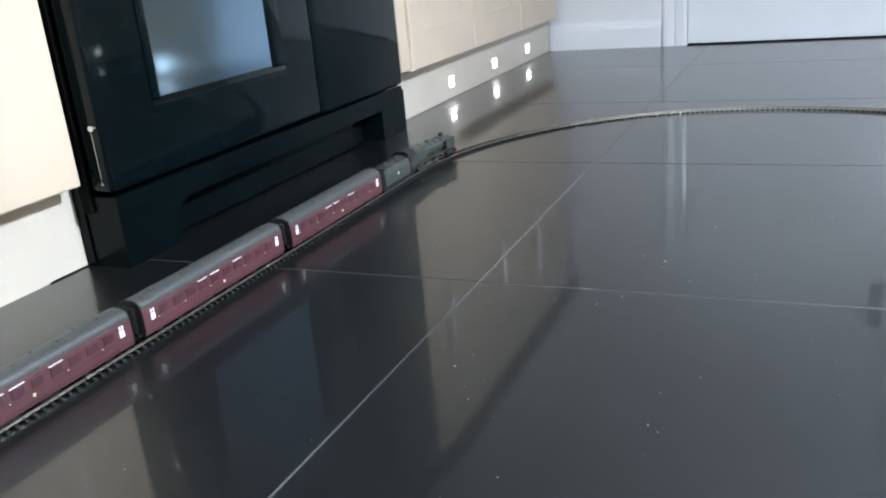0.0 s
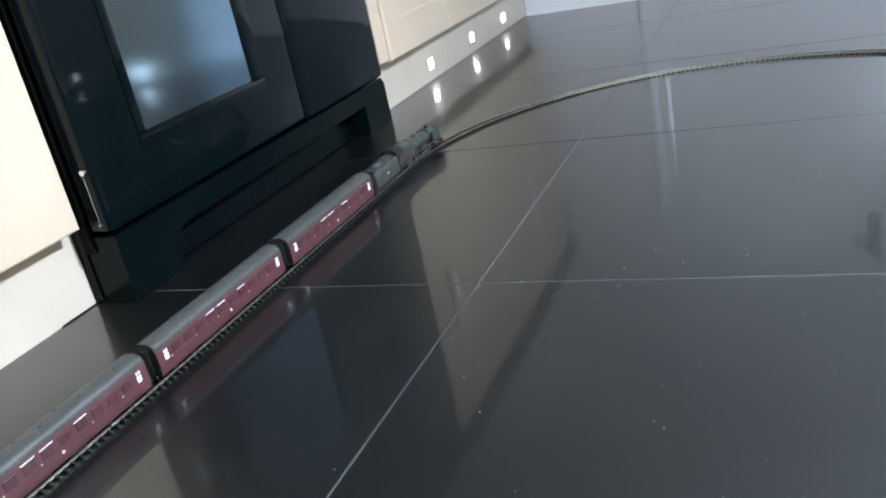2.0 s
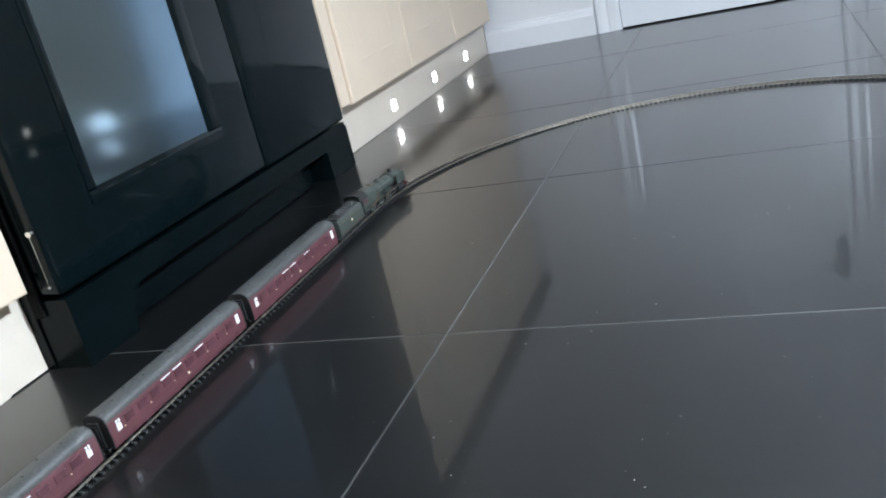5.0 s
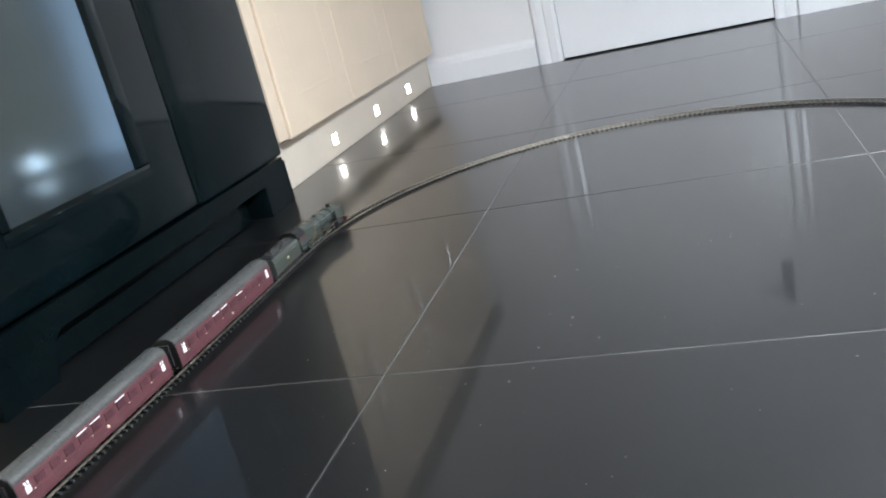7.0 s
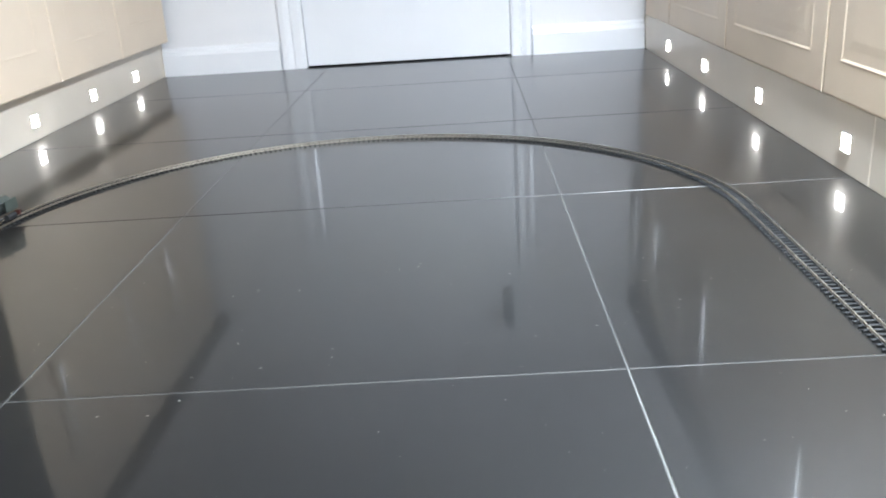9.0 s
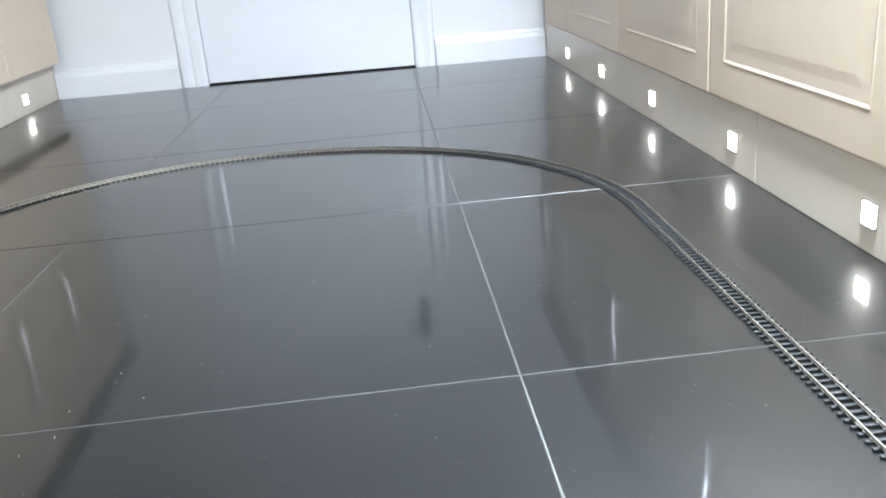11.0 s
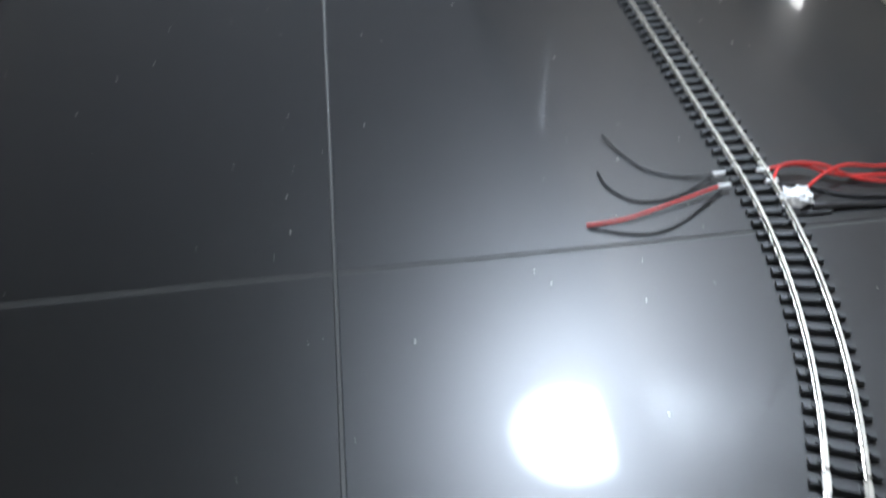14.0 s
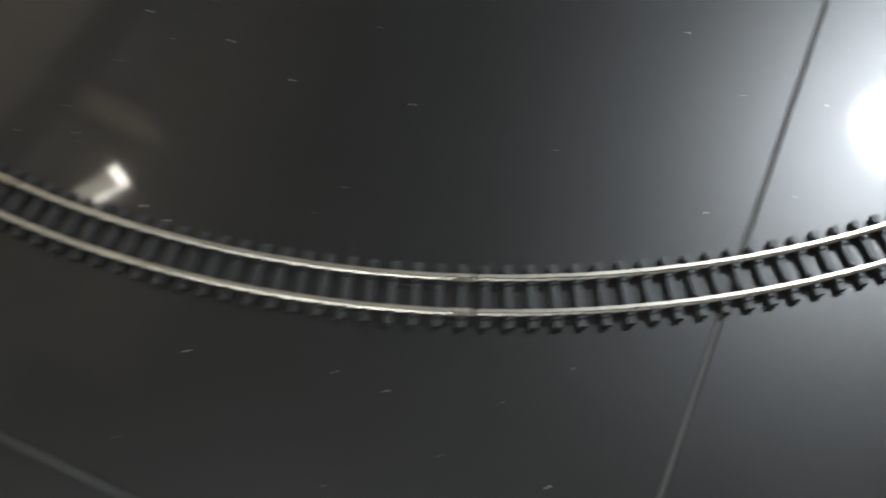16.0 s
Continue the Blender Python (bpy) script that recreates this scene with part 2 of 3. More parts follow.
# ---- ceiling lights, added as fill ----
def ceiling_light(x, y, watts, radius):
    ob = thing("ceiling_light", (x, y, CEILING), "round white ceiling light added unseen behind the camera as fill", "ceiling light", "ceiling lights")
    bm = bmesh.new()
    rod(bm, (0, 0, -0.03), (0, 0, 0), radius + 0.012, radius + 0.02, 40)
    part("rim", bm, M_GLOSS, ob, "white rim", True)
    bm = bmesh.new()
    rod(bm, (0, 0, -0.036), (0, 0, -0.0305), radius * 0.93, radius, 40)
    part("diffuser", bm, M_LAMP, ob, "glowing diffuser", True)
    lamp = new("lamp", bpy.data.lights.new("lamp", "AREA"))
    lamp.data.shape, lamp.data.size, lamp.data.energy, lamp.data.color = "DISK", radius * 2, watts, FILL_COLOUR
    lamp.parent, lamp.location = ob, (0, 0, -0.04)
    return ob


for row in FILL_LIGHTS:
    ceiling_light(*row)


def lamp_face(hx):
    """A frosted diffuser that fades towards its rim."""
    m = glowing("frosted_lamp_face", LAMP_COLOUR, 0.0)
    nt = m.node_tree
    co, gr = nt.nodes.new("ShaderNodeTexCoord"), nt.nodes.new("ShaderNodeVectorMath")
    sub = nt.nodes.new("ShaderNodeVectorMath")
    sub.operation, gr.operation = "MULTIPLY_ADD", "LENGTH"
    sub.inputs[1].default_value, sub.inputs[2].default_value = (1, 1, 0), (-hx, 0, 0)
    rng = nt.nodes.new("ShaderNodeMapRange")
    rng.interpolation_type = "SMOOTHERSTEP"
    rng.inputs["From Min"].default_value, rng.inputs["From Max"].default_value = 0.074, 0.124
    rng.inputs["To Min"].default_value, rng.inputs["To Max"].default_value = 130.0, 1.0
    nt.links.new(co.outputs["Object"], sub.inputs[0])
    nt.links.new(sub.outputs[0], gr.inputs[0])
    nt.links.new(gr.outputs["Value"], rng.inputs["Value"])
    nt.links.new(rng.outputs[0], nt.nodes["Principled BSDF"].inputs["Emission Strength"])
    return m


def work_lamp(x, y, z, watts):
    ob = thing("desk_lamp", (0.56, y, 0.927), "bright desk lamp on the worktop, its head over the edge", "desk lamp")
    part("base", rod(bmesh.new(), (0, 0, 0), (0, 0, 0.022), 0.075, 0.07, 36), M_BLACKPL, ob, "round black foot", True)
    hx, hz = x - 0.56, z - 0.927
    part("stem", tube(spline([(0, 0, 0.02), (0.02, 0, 0.16), (-0.02, 0, hz + 0.12), (-0.12, 0, hz + 0.15), (hx, 0, hz + 0.052)]), 0.006, 12), M_BLACKPL, ob, "bent black stem", True)
    head = part("head", rod(bmesh.new(), (hx, 0, hz + 0.002), (hx, 0, hz + 0.055), 0.130, 0.03, 36), M_BLACKPL, ob, "black conical head", True)
    part("bulb", rod(bmesh.new(), (hx, 0, hz - 0.002), (hx, 0, hz + 0.001), 0.124, 0.124, 40), lamp_face(hx), head, "glowing lamp face, brightest in the middle", True)
    lamp = new("lamp", bpy.data.lights.new("lamp", "POINT"))
    lamp.data.shadow_soft_size, lamp.data.energy, lamp.data.color = 0.05, watts * 1.1, LAMP_COLOUR
    lamp.parent, lamp.location = ob, (hx, 0, hz - 0.056)
    lamp = new("lamp", bpy.data.lights.new("lamp", "AREA"))
    lamp.data.shape, lamp.data.size, lamp.data.energy, lamp.data.color = "DISK", 0.115, watts, LAMP_COLOUR
    lamp.parent, lamp.location = ob, (hx, 0, hz - 0.005)
    return ob


work_lamp(*WORK_LAMP)


# ---- cabinets ----
def door_mesh(w, h, margin, relief=1.0):
    """A panelled cabinet door: width along y, face towards +x, bottom at z = 0."""
    bm = a_box(-0.02, 0.0, -w / 2, w / 2, 0, h, 0.0)
    front = [f for f in bm.faces if f.calc_center_median().x > -0.001][0]
    es = list(front.edges)
    bmesh.ops.bevel(bm, geom=es, offset=0.004, segments=3, affect="EDGES", profile=0.6)
    front = max((f for f in bm.faces if f.calc_center_median().x > -0.0005), key=lambda f: f.calc_area())
    bmesh.ops.inset_region(bm, faces=[front], thickness=margin, depth=0.0)
    bmesh.ops.inset_region(bm, faces=[front], thickness=0.004, depth=0.002 * relief)
    bmesh.ops.inset_region(bm, faces=[front], thickness=0.006, depth=-0.004 * relief)
    bmesh.ops.inset_region(bm, faces=[front], thickness=0.022, depth=0.0)
    bmesh.ops.inset_region(bm, faces=[front], thickness=0.02, depth=0.002 * relief)
    return bm


def bar_handle(z0, z1):
    bm = bmesh.new()
    rod(bm, (0.03, 0, z0), (0.03, 0, z1), 0.005, seg=14)
    for z in (z0 + 0.015, z1 - 0.015):
        rod(bm, (0.0, 0, z), (0.03, 0, z), 0.004, seg=10)
    return bm


def base_cabinet(y0, y1, x_face, side, handle_y, depth=0.54, z0=0.112, z1=0.885, label="", margin=0.076):
    """side +1: doors face +x (west run); -1: doors face -x (east run)."""
    w = y1 - y0
    ob = thing("base_cabinet", (x_face, (y0 + y1) / 2, 0), label or "cream panelled kitchen base cabinet above a plinth", "cabinet", "kitchen base cabinets",
               turn=0 if side > 0 else 180)
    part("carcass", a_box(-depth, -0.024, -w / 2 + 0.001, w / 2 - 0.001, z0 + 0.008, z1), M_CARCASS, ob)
    d = part("door", door_mesh(w - 0.004, z1 - z0 - 0.004, margin, 0.3 if side < 0 else 0.3), M_CREAM, ob)
    d.location = (0, 0, z0)
    hy = (handle_y - (y0 + y1) / 2) * side
    hd = part("handle", bar_handle((0.485 if side < 0 else 0.443) - z0, (0.72 if side < 0 else 0.70) - z0), M_CHROME, d, "slim chrome bar handle", True)
    hd.location = (0, hy, 0)
    return ob


EAST = [2.13, 1.805, 1.255, 0.705, 0.155, -0.395, -0.945, -1.495, -2.045, -2.595]
EH = [2.08, 1.765, 1.215, 0.588, 0.11, -0.44, -0.99, -1.54, -2.09]
for (y1, y0), hy in zip(zip(EAST, EAST[1:]), EH):
    base_cabinet(y0, y1, DR, -1, hy, depth=0.575, z0=0.109)
WEST = [0.917, 1.314, 1.711, 2.108]
WH = [0.952, 1.345, 1.68]
for (y0, y1), hy in zip(zip(WEST, WEST[1:]), WH):
    base_cabinet(y0, y1, DL, 1, hy, z0=0.118, margin=0.108)
SOUTH = [-0.072, -0.62, -1.17, -1.72, -2.27]
for y1, y0 in zip(SOUTH, SOUTH[1:]):
    base_cabinet(y0, y1, -1.125, 1, y0 + 0.06, depth=0.52, z0=0.122, label="cream panelled base cabinet beside the cooker", margin=0.14)
tagged(part("filler_strip", a_box(DL - 0.03, DL - 0.006, 0.868, 0.914, 0.122, 0.885, 0.002), M_CREAM),
       "narrow cream filler strip beside the cooker", "filler strip")


def plinth(x, y0, y1, side, h=0.108):
    a, b = (x - 0.018, x) if side > 0 else (x, x + 0.018)
    return tagged(part("plinth", a_box(a, b, y0, y1, 0.0, h, 0.0012, 1), M_PLINTH),
                  "cream plinth board under the kitchen cabinets", "plinth", "plinth boards")


plinth(PR, 0.5195, 2.163, -1)
plinth(PR, -2.59, 0.5175, -1)
plinth(PL, 0.868, 2.163, 1)
bm = a_box(-1.184, -1.166, -2.27, -0.126, 0.0, 0.112)
box(bm, -1.184, -1.166, -0.126, -0.0575, 0.002, 0.112)
tagged(part("plinth", bm, M_PLINTH), "cream plinth board beside the cooker, notched at its end", "plinth", "plinth boards")


def worktop(x0, x1, y0, y1):
    return tagged(part("worktop", a_box(x0, x1, y0, y1, 0.889, 0.927, 0.006, 3), M_WORKTOP), "dark polished worktop on the base cabinets", "worktop")


worktop(DR - 0.041, XR - 0.002, -2.6, YF - 0.002)
worktop(XL + 0.002, DL + 0.03, 0.862, YF - 0.002)
worktop(XL + 0.002, DL + 0.03, -2.3, -0.072)


def plinth_light(x, y, z, side):
    ob = thing("plinth_light", (x, y, z), "small square plinth light, lit, set in the plinth", "plinth light", "plinth lights", turn=0 if side > 0 else 180)
    part("bezel", a_box(0.0003, 0.0022, -0.0165, 0.0165, -0.0165, 0.0165, 0.0007, 1), M_CHROME, ob, "thin metal bezel")
    for a in (-1, 1):
        for b in (-1, 1):
            part("led", a_box(0.0024, 0.0036, a * 0.0072 - 0.0064, a * 0.0072 + 0.0064, b * 0.0072 - 0.0064, b * 0.0072 + 0.0064, 0.0008, 1), M_LED, ob, "glowing white diode")
    return ob


for y in (1.815, 1.427, 1.016, 0.603, 0.204, -0.21, -0.62, -1.03, -1.44):
    plinth_light(PR, y, 0.048, -1)
for y in (1.229, 1.567, 1.887):
    plinth_light(PL, y, 0.044, 1)


# ---- range cooker ----
def cooker():
    y0, y1, x = -0.056, 0.836, -1.09
    ob = thing("range_cooker", (x, y0, 0), "black enamel range cooker with a mirrored oven window", "range cooker")
    w = y1 - y0
    part("body", a_box(-0.58, -0.062, 0.004, w - 0.004, 0.092, 0.895, 0.004), M_OVEN_MATT, ob)
    # base frame: a rail over two feet, open between them
    lo, hi, top = 0.112, 0.782, 0.064
    outline = [(0.002, 0.0), (lo - 0.006, 0.0), (lo, 0.030), (lo + 0.012, top - 0.010), (lo + 0.030, top), (hi - 0.004, top), (hi, top - 0.004),
               (hi - 0.002, 0.0), (w - 0.008, 0.0), (w - 0.008, 0.1005), (0.002, 0.1005)]
    bm = extruded(outline, -0.060, -0.002)
    for v in bm.verts:
        v.co = Vector((v.co.y, v.co.x, v.co.z))
    part("kick_panel", bm, M_OVEN_MATT, ob, "black base frame, open between its feet")
    part("base_board", a_box(-0.050, -0.038, lo - 0.004, hi - 0.032, 0.003, top + 0.004), M_OVEN_MATT, ob, "black board set back between the feet")
    # added black board gives the dark of the open void far back
    part("void_shade_board", a_box(-0.230, -0.222, 0.006, w - 0.010, 0.004, 0.0915), M_BLACKGAP, ob, "black board standing in for the shaded void under the cooker")
    part("foot", rod(bmesh.new(), (-0.10, 0.745, 0.0), (-0.10, 0.745, 0.0915), 0.016, 0.013, 20), M_OVEN_MATT, ob, "round black levelling foot", True)
    part("corner_post", a_box(-0.050, -0.003, w - 0.0075, w + 0.004, 0.0, 0.092, 0.003), M_OVEN_MATT, ob)
    part("side_panel", a_box(-0.58, -0.061, -0.001, 0.003, 0.0, 0.895, 0.001), M_OVEN_MATT, ob)
    # left door with a window opening
    gap = 0.546
    wy0, wy1, wz0, wz1 = 0.121, 0.400, 0.216, 0.56
    z0, z1 = 0.106, 0.70
    bm = a_box(-0.042, 0.0, 0.0, gap - 0.003, z0, z1, 0.009, 4)
    d = part("oven_door", bm, M_ENAMEL, ob, "glossy black oven door", True)
    frame_bm = bmesh.new()
    fy0, fy1, fz0, fz1 = wy0 - 0.016, wy1 + 0.040, wz0 - 0.022, wz1 + 0.03
    box(frame_bm, 0.0004, 0.0022, fy0, fy1, fz0, wz0, 0.0008, 2)
    box(frame_bm, 0.0004, 0.0022, fy0, fy1, wz1, fz1, 0.0008, 2)
    box(frame_bm, 0.0004, 0.0022, fy0, wy0, wz0 - 0.004, wz1 + 0.004, 0.0008, 2)
    box(frame_bm, 0.0004, 0.0022, wy1, fy1, wz0 - 0.004, wz1 + 0.004, 0.0008, 2)
    part("window_frame", frame_bm, M_ENAMEL, d, "raised glossy black window surround", True)
    part("window_glass", a_box(0.0004, 0.0018, wy0, wy1, wz0, wz1), M_GLASS, d, "mirror-like oven glass")
    bm = a_box(-0.042, 0.0, gap, w - 0.001, z0 - 0.003, z1, 0.009, 4)
    part("side_oven_door", bm, M_ENAMEL, ob, "glossy plain black side door", True)
    part("control_panel", a_box(-0.05, 0.002, 0.0, w, 0.705, 0.86, 0.008, 3), M_ENAMEL, ob)
    for k in range(7):
        bm = rod(bmesh.new(), (0.002, 0.1 + k * 0.115, 0.78), (0.03, 0.1 + k * 0.115, 0.78), 0.02, 0.017, 24)
        part("knob", bm, M_CHROME, ob, "round control knob", True)
    part("hob", a_box(-0.58, 0.004, -0.002, w + 0.002, 0.897, 0.915, 0.005, 3), M_ENAMEL, ob, "flat black hob top")
    # towel-rail handles
    for a, b in ((0.06, 0.49), (0.6, 0.84)):
        bm = bmesh.new()
        rod(bm, (0.04, a, 0.655), (0.04, b, 0.655), 0.008, seg=16)
        for y in (a + 0.02, b - 0.02):
            rod(bm, (0.0, y, 0.655), (0.04, y, 0.655), 0.007, seg=12)
        part("door_rail", bm, M_CHROME, ob, "chrome door rail", True)
    # shade of the seam between door and body, painted as a black strip, with screws
    part("seam_shade", a_box(-0.060, -0.043, -0.0035, 0.0035, 0.078, 0.70, 0.002), M_BLACKGAP, ob, "black strip painting the shade in the seam behind the door")
    part("screw", rod(bmesh.new(), (-0.012, 0.0015, 0.196), (-0.011, -0.0055, 0.196), 0.0055, 0.004, 14), M_CHROME, ob, "bright round screw head", True)
    part("screw", rod(bmesh.new(), (-0.016, 0.0015, 0.120), (-0.016, -0.0020, 0.120), 0.0028, 0.002, 12), M_CHROME, ob, "small bright screw head", True)
    # highlight along the door's edge, modelled as a bright strip
    part("edge_highlight", a_box(-0.0165, -0.0150, -0.0012, 0.0008, 0.122, 0.190, 0.0004, 1), M_CHROME, ob, "thin chrome strip standing in for the highlight on the door edge")
    part("side_catch", rod(bmesh.new(), (-0.085, -0.0005, 0.165), (-0.085, -0.008, 0.165), 0.005, 0.004, 14), M_OVEN_MATT, ob, "", True)
    return ob


cooker()


def wall_cabinet(y0, y1, z0=1.762, z1=2.36):
    w = y1 - y0
    ob = thing("wall_cabinet", (-1.37, (y0 + y1) / 2, 0), "cream panelled wall cabinet above the worktop", "wall cabinet")
    part("carcass", a_box(-0.327, -0.022, -w / 2, w / 2, z0, z1), M_CREAM, ob)
    d = part("door", door_mesh(w - 0.004, z1 - z0, 0.1), M_CREAM, ob)
    d.location = (0, 0, z0)
    hd = part("handle", bar_handle(0.04, 0.34), M_CHROME, d, "slim chrome bar handle", True)
    hd.location = (0, w / 2 - 0.05, 0)
    return ob


def cooker_hood(y0, y1, z0=1.50, z1=2.37, x=-1.37):
    w = y1 - y0
    ob = thing("cooker_hood", (x, y0, 0), "cream panelled cooker hood canopy on the wall above the cooker", "cooker hood")
    part("canopy", a_box(XL - x + 0.003, 0.0, 0.0, w, z0 + 0.03, z1, 0.003), M_CREAM, ob)
    lip = a_box(-0.022, 0.012, -0.010, w + 0.010, z0, z0 + 0.0295, 0.004)
    part("lip", lip, M_CREAM, ob, "moulded cream lip along the lower edge")
    part("filter_panel", a_box(XL - x + 0.02, -0.025, 0.03, w - 0.03, z0 + 0.012, z0 + 0.0295, 0.002), M_CHROME, ob, "brushed metal filter panel")
    return ob


def cabinet_light(x, y, z):
    ob = thing("cabinet_light", (x, y, z), "rectangular light under the wall cabinet, switched on", "cabinet light", turn=-28)
    part("plate", a_box(-0.045, 0.045, -0.075, 0.075, -0.008, 0.0, 0.002), M_GLOSS, ob, "pale plate")
    part("diffuser", a_box(-0.038, 0.028, -0.070, 0.036, -0.0105, -0.0082, 0.001, 1), M_DIFFUSER, ob, "dimly glowing diffuser")
    part("light_strip", a_box(-0.040, 0.040, 0.042, 0.070, -0.012, -0.0085, 0.001, 1), M_HOODLAMP, ob, "glowing light strip")
    part("light_strip", a_box(0.031, 0.040, -0.070, 0.041, -0.012, -0.0085, 0.001, 1), M_HOODLAMP, ob, "thin glowing light strip")
    return ob


wall_cabinet(-0.92, -0.325)
cabinet_light(-1.490, -0.485, 1.7615)
cooker_hood(-0.31, 1.06)

# ---- railway track ----
CX, CY1, R = -0.3215, 0.450, 0.5750      # far curve
Y_NEAR = -0.536           # centre of the near curve
RAIL_TOP = 0.0058


def sleeper_mesh():
    bm = a_box(-0.0150, 0.0150, -0.0017, 0.0017, 0.0002, 0.0030)
    for x in (-0.0105, -0.0060, 0.0060, 0.0105):
        box(bm, x - 0.0010, x + 0.0010, -0.0012, 0.0012, 0.0030, 0.0040)
    me = bpy.data.meshes.new("sleeper")
    bm.to_mesh(me)
    bm.free()
    me.materials.append(M_SLEEPER)
    return me


SLEEPER = sleeper_mesh()
RAIL_SHAPE = [(-0.0013, 0.0030), (0.0013, 0.0030), (0.0013, 0.0034), (0.0004, 0.0037), (0.0004, 0.0050), (0.0008, 0.0053),
              (0.0008, 0.0058), (-0.0008, 0.0058), (-0.0008, 0.0053), (-0.0004, 0.0050), (-0.0004, 0.0037), (-0.0013, 0.0034)]


def rail_mesh(offset, at, steps):
    """A rail beside a line: at(s) gives place and heading for s from 0 to 1."""
    bm = bmesh.new()
    rings = []
    for k in range(steps + 1):
        (x, y), (dx, dy) = at(0.003 + 0.994 * k / steps)
        nx, ny = dy, -dx
        rings.append([bm.verts.new((x + nx * (offset + a), y + ny * (offset + a), z)) for a, z in RAIL_SHAPE])
    n = len(RAIL_SHAPE)
    for r, q in zip(rings, rings[1:]):
        for k in range(n):
            bm.faces.new((r[k], r[(k + 1) % n], q[(k + 1) % n], q[k]))
    bm.faces.new(rings[0]), bm.faces.new(rings[-1][::-1])
    return bm


def track_piece(at, length, steps, curved):
    (x, y), _ = at(0.5)
    ob = thing("track_piece", (x, y, 0), ("curved" if curved else "straight") + " model railway track with black sleepers on the floor", "model railway track", "model railway track oval")
    move = Matrix.Translation((-x, -y, 0))
    for off in (-0.00825, 0.00825):
        bm = rail_mesh(off, at, steps)
        bm.transform(move)
        part("rail", bm, M_RAIL, ob, "bright metal rail")
    n = round(length / 0.0103)
    for k in range(n):
        (sx, sy), (dx, dy) = at((k + 0.5) / n)
        s = new("sleeper", SLEEPER)
        s.parent = ob
        s.matrix_basis = pose(sx - x, sy - y, 0, 0, 0, math.degrees(math.atan2(dy, dx)) - 90)
    for off in (-0.00825, 0.00825):
        (jx, jy), (dx, dy) = at(0.004)
        bm2 = a_box(-0.0017, 0.0017, 0.0, 0.009, 0.0031, 0.0041)
        bm2.transform(pose(jx + dy * off - x, jy - dx * off - y, 0, 0, 0, math.degrees(math.atan2(dy, dx)) - 90))
        part("fishplate", bm2, M_RAIL, ob)
    return ob


def straight(p, q):
    d = Vector((q[0] - p[0], q[1] - p[1]))
    h = d.normalized()

    def at(s):
        return (p[0] + d.x * s, p[1] + d.y * s), (h.x, h.y)
    return at


def curve(centre, radius, a0, a1):
    turn = 1 if a1 > a0 else -1

    def at(s):
        a = radians(a0 + (a1 - a0) * s)
        return (centre[0] + radius * math.cos(a), centre[1] + radius * math.sin(a)), (-turn * math.sin(a), turn * math.cos(a))
    return at


def straight_run(p, q, n):
    for k in range(n):
        a = [p[i] + (q[i] - p[i]) * k / n for i in (0, 1)]
        b = [p[i] + (q[i] - p[i]) * (k + 1) / n for i in (0, 1)]
        track_piece(straight(a, b), math.dist(a, b), 1, False)


def curve_run(centre, radius, a0, a1, n):
    for k in range(n):
        track_piece(curve(centre, radius, a0 + (a1 - a0) * k / n, a0 + (a1 - a0) * (k + 1) / n), radius * radians(abs(a1 - a0)) / n, 14, True)


X_EAST, X_WEST = CX + R, CX - R
curve_run((CX, CY1), R, 0, 180, 8)
straight_run((X_EAST, CY1), (X_EAST, Y_NEAR), 5)
curve_run((CX, Y_NEAR), R, 0, -180, 8)
straight_run((X_WEST, Y_NEAR), (X_WEST, CY1), 5)


# ---- the train ----
def wheel_set(name, bm_r, y, parent, gauge=0.0075, z=None, mat=None, label=""):
    """Two wheels on an axle, each wheel a part."""
    for sx in (-1, 1):
        bm = bmesh.new()
        z = RAIL_TOP + bm_r
        rod(bm, (sx * gauge, y, z), (sx * (gauge + 0.0022), y, z), bm_r, bm_r, 24)
        rod(bm, (sx * (gauge + 0.0022), y, z), (sx * (gauge + 0.0034), y, z), bm_r * 0.25, bm_r * 0.2, 12)
        part(name, bm, mat or M_BLACKPL, parent, label)


COACH_L = 0.267


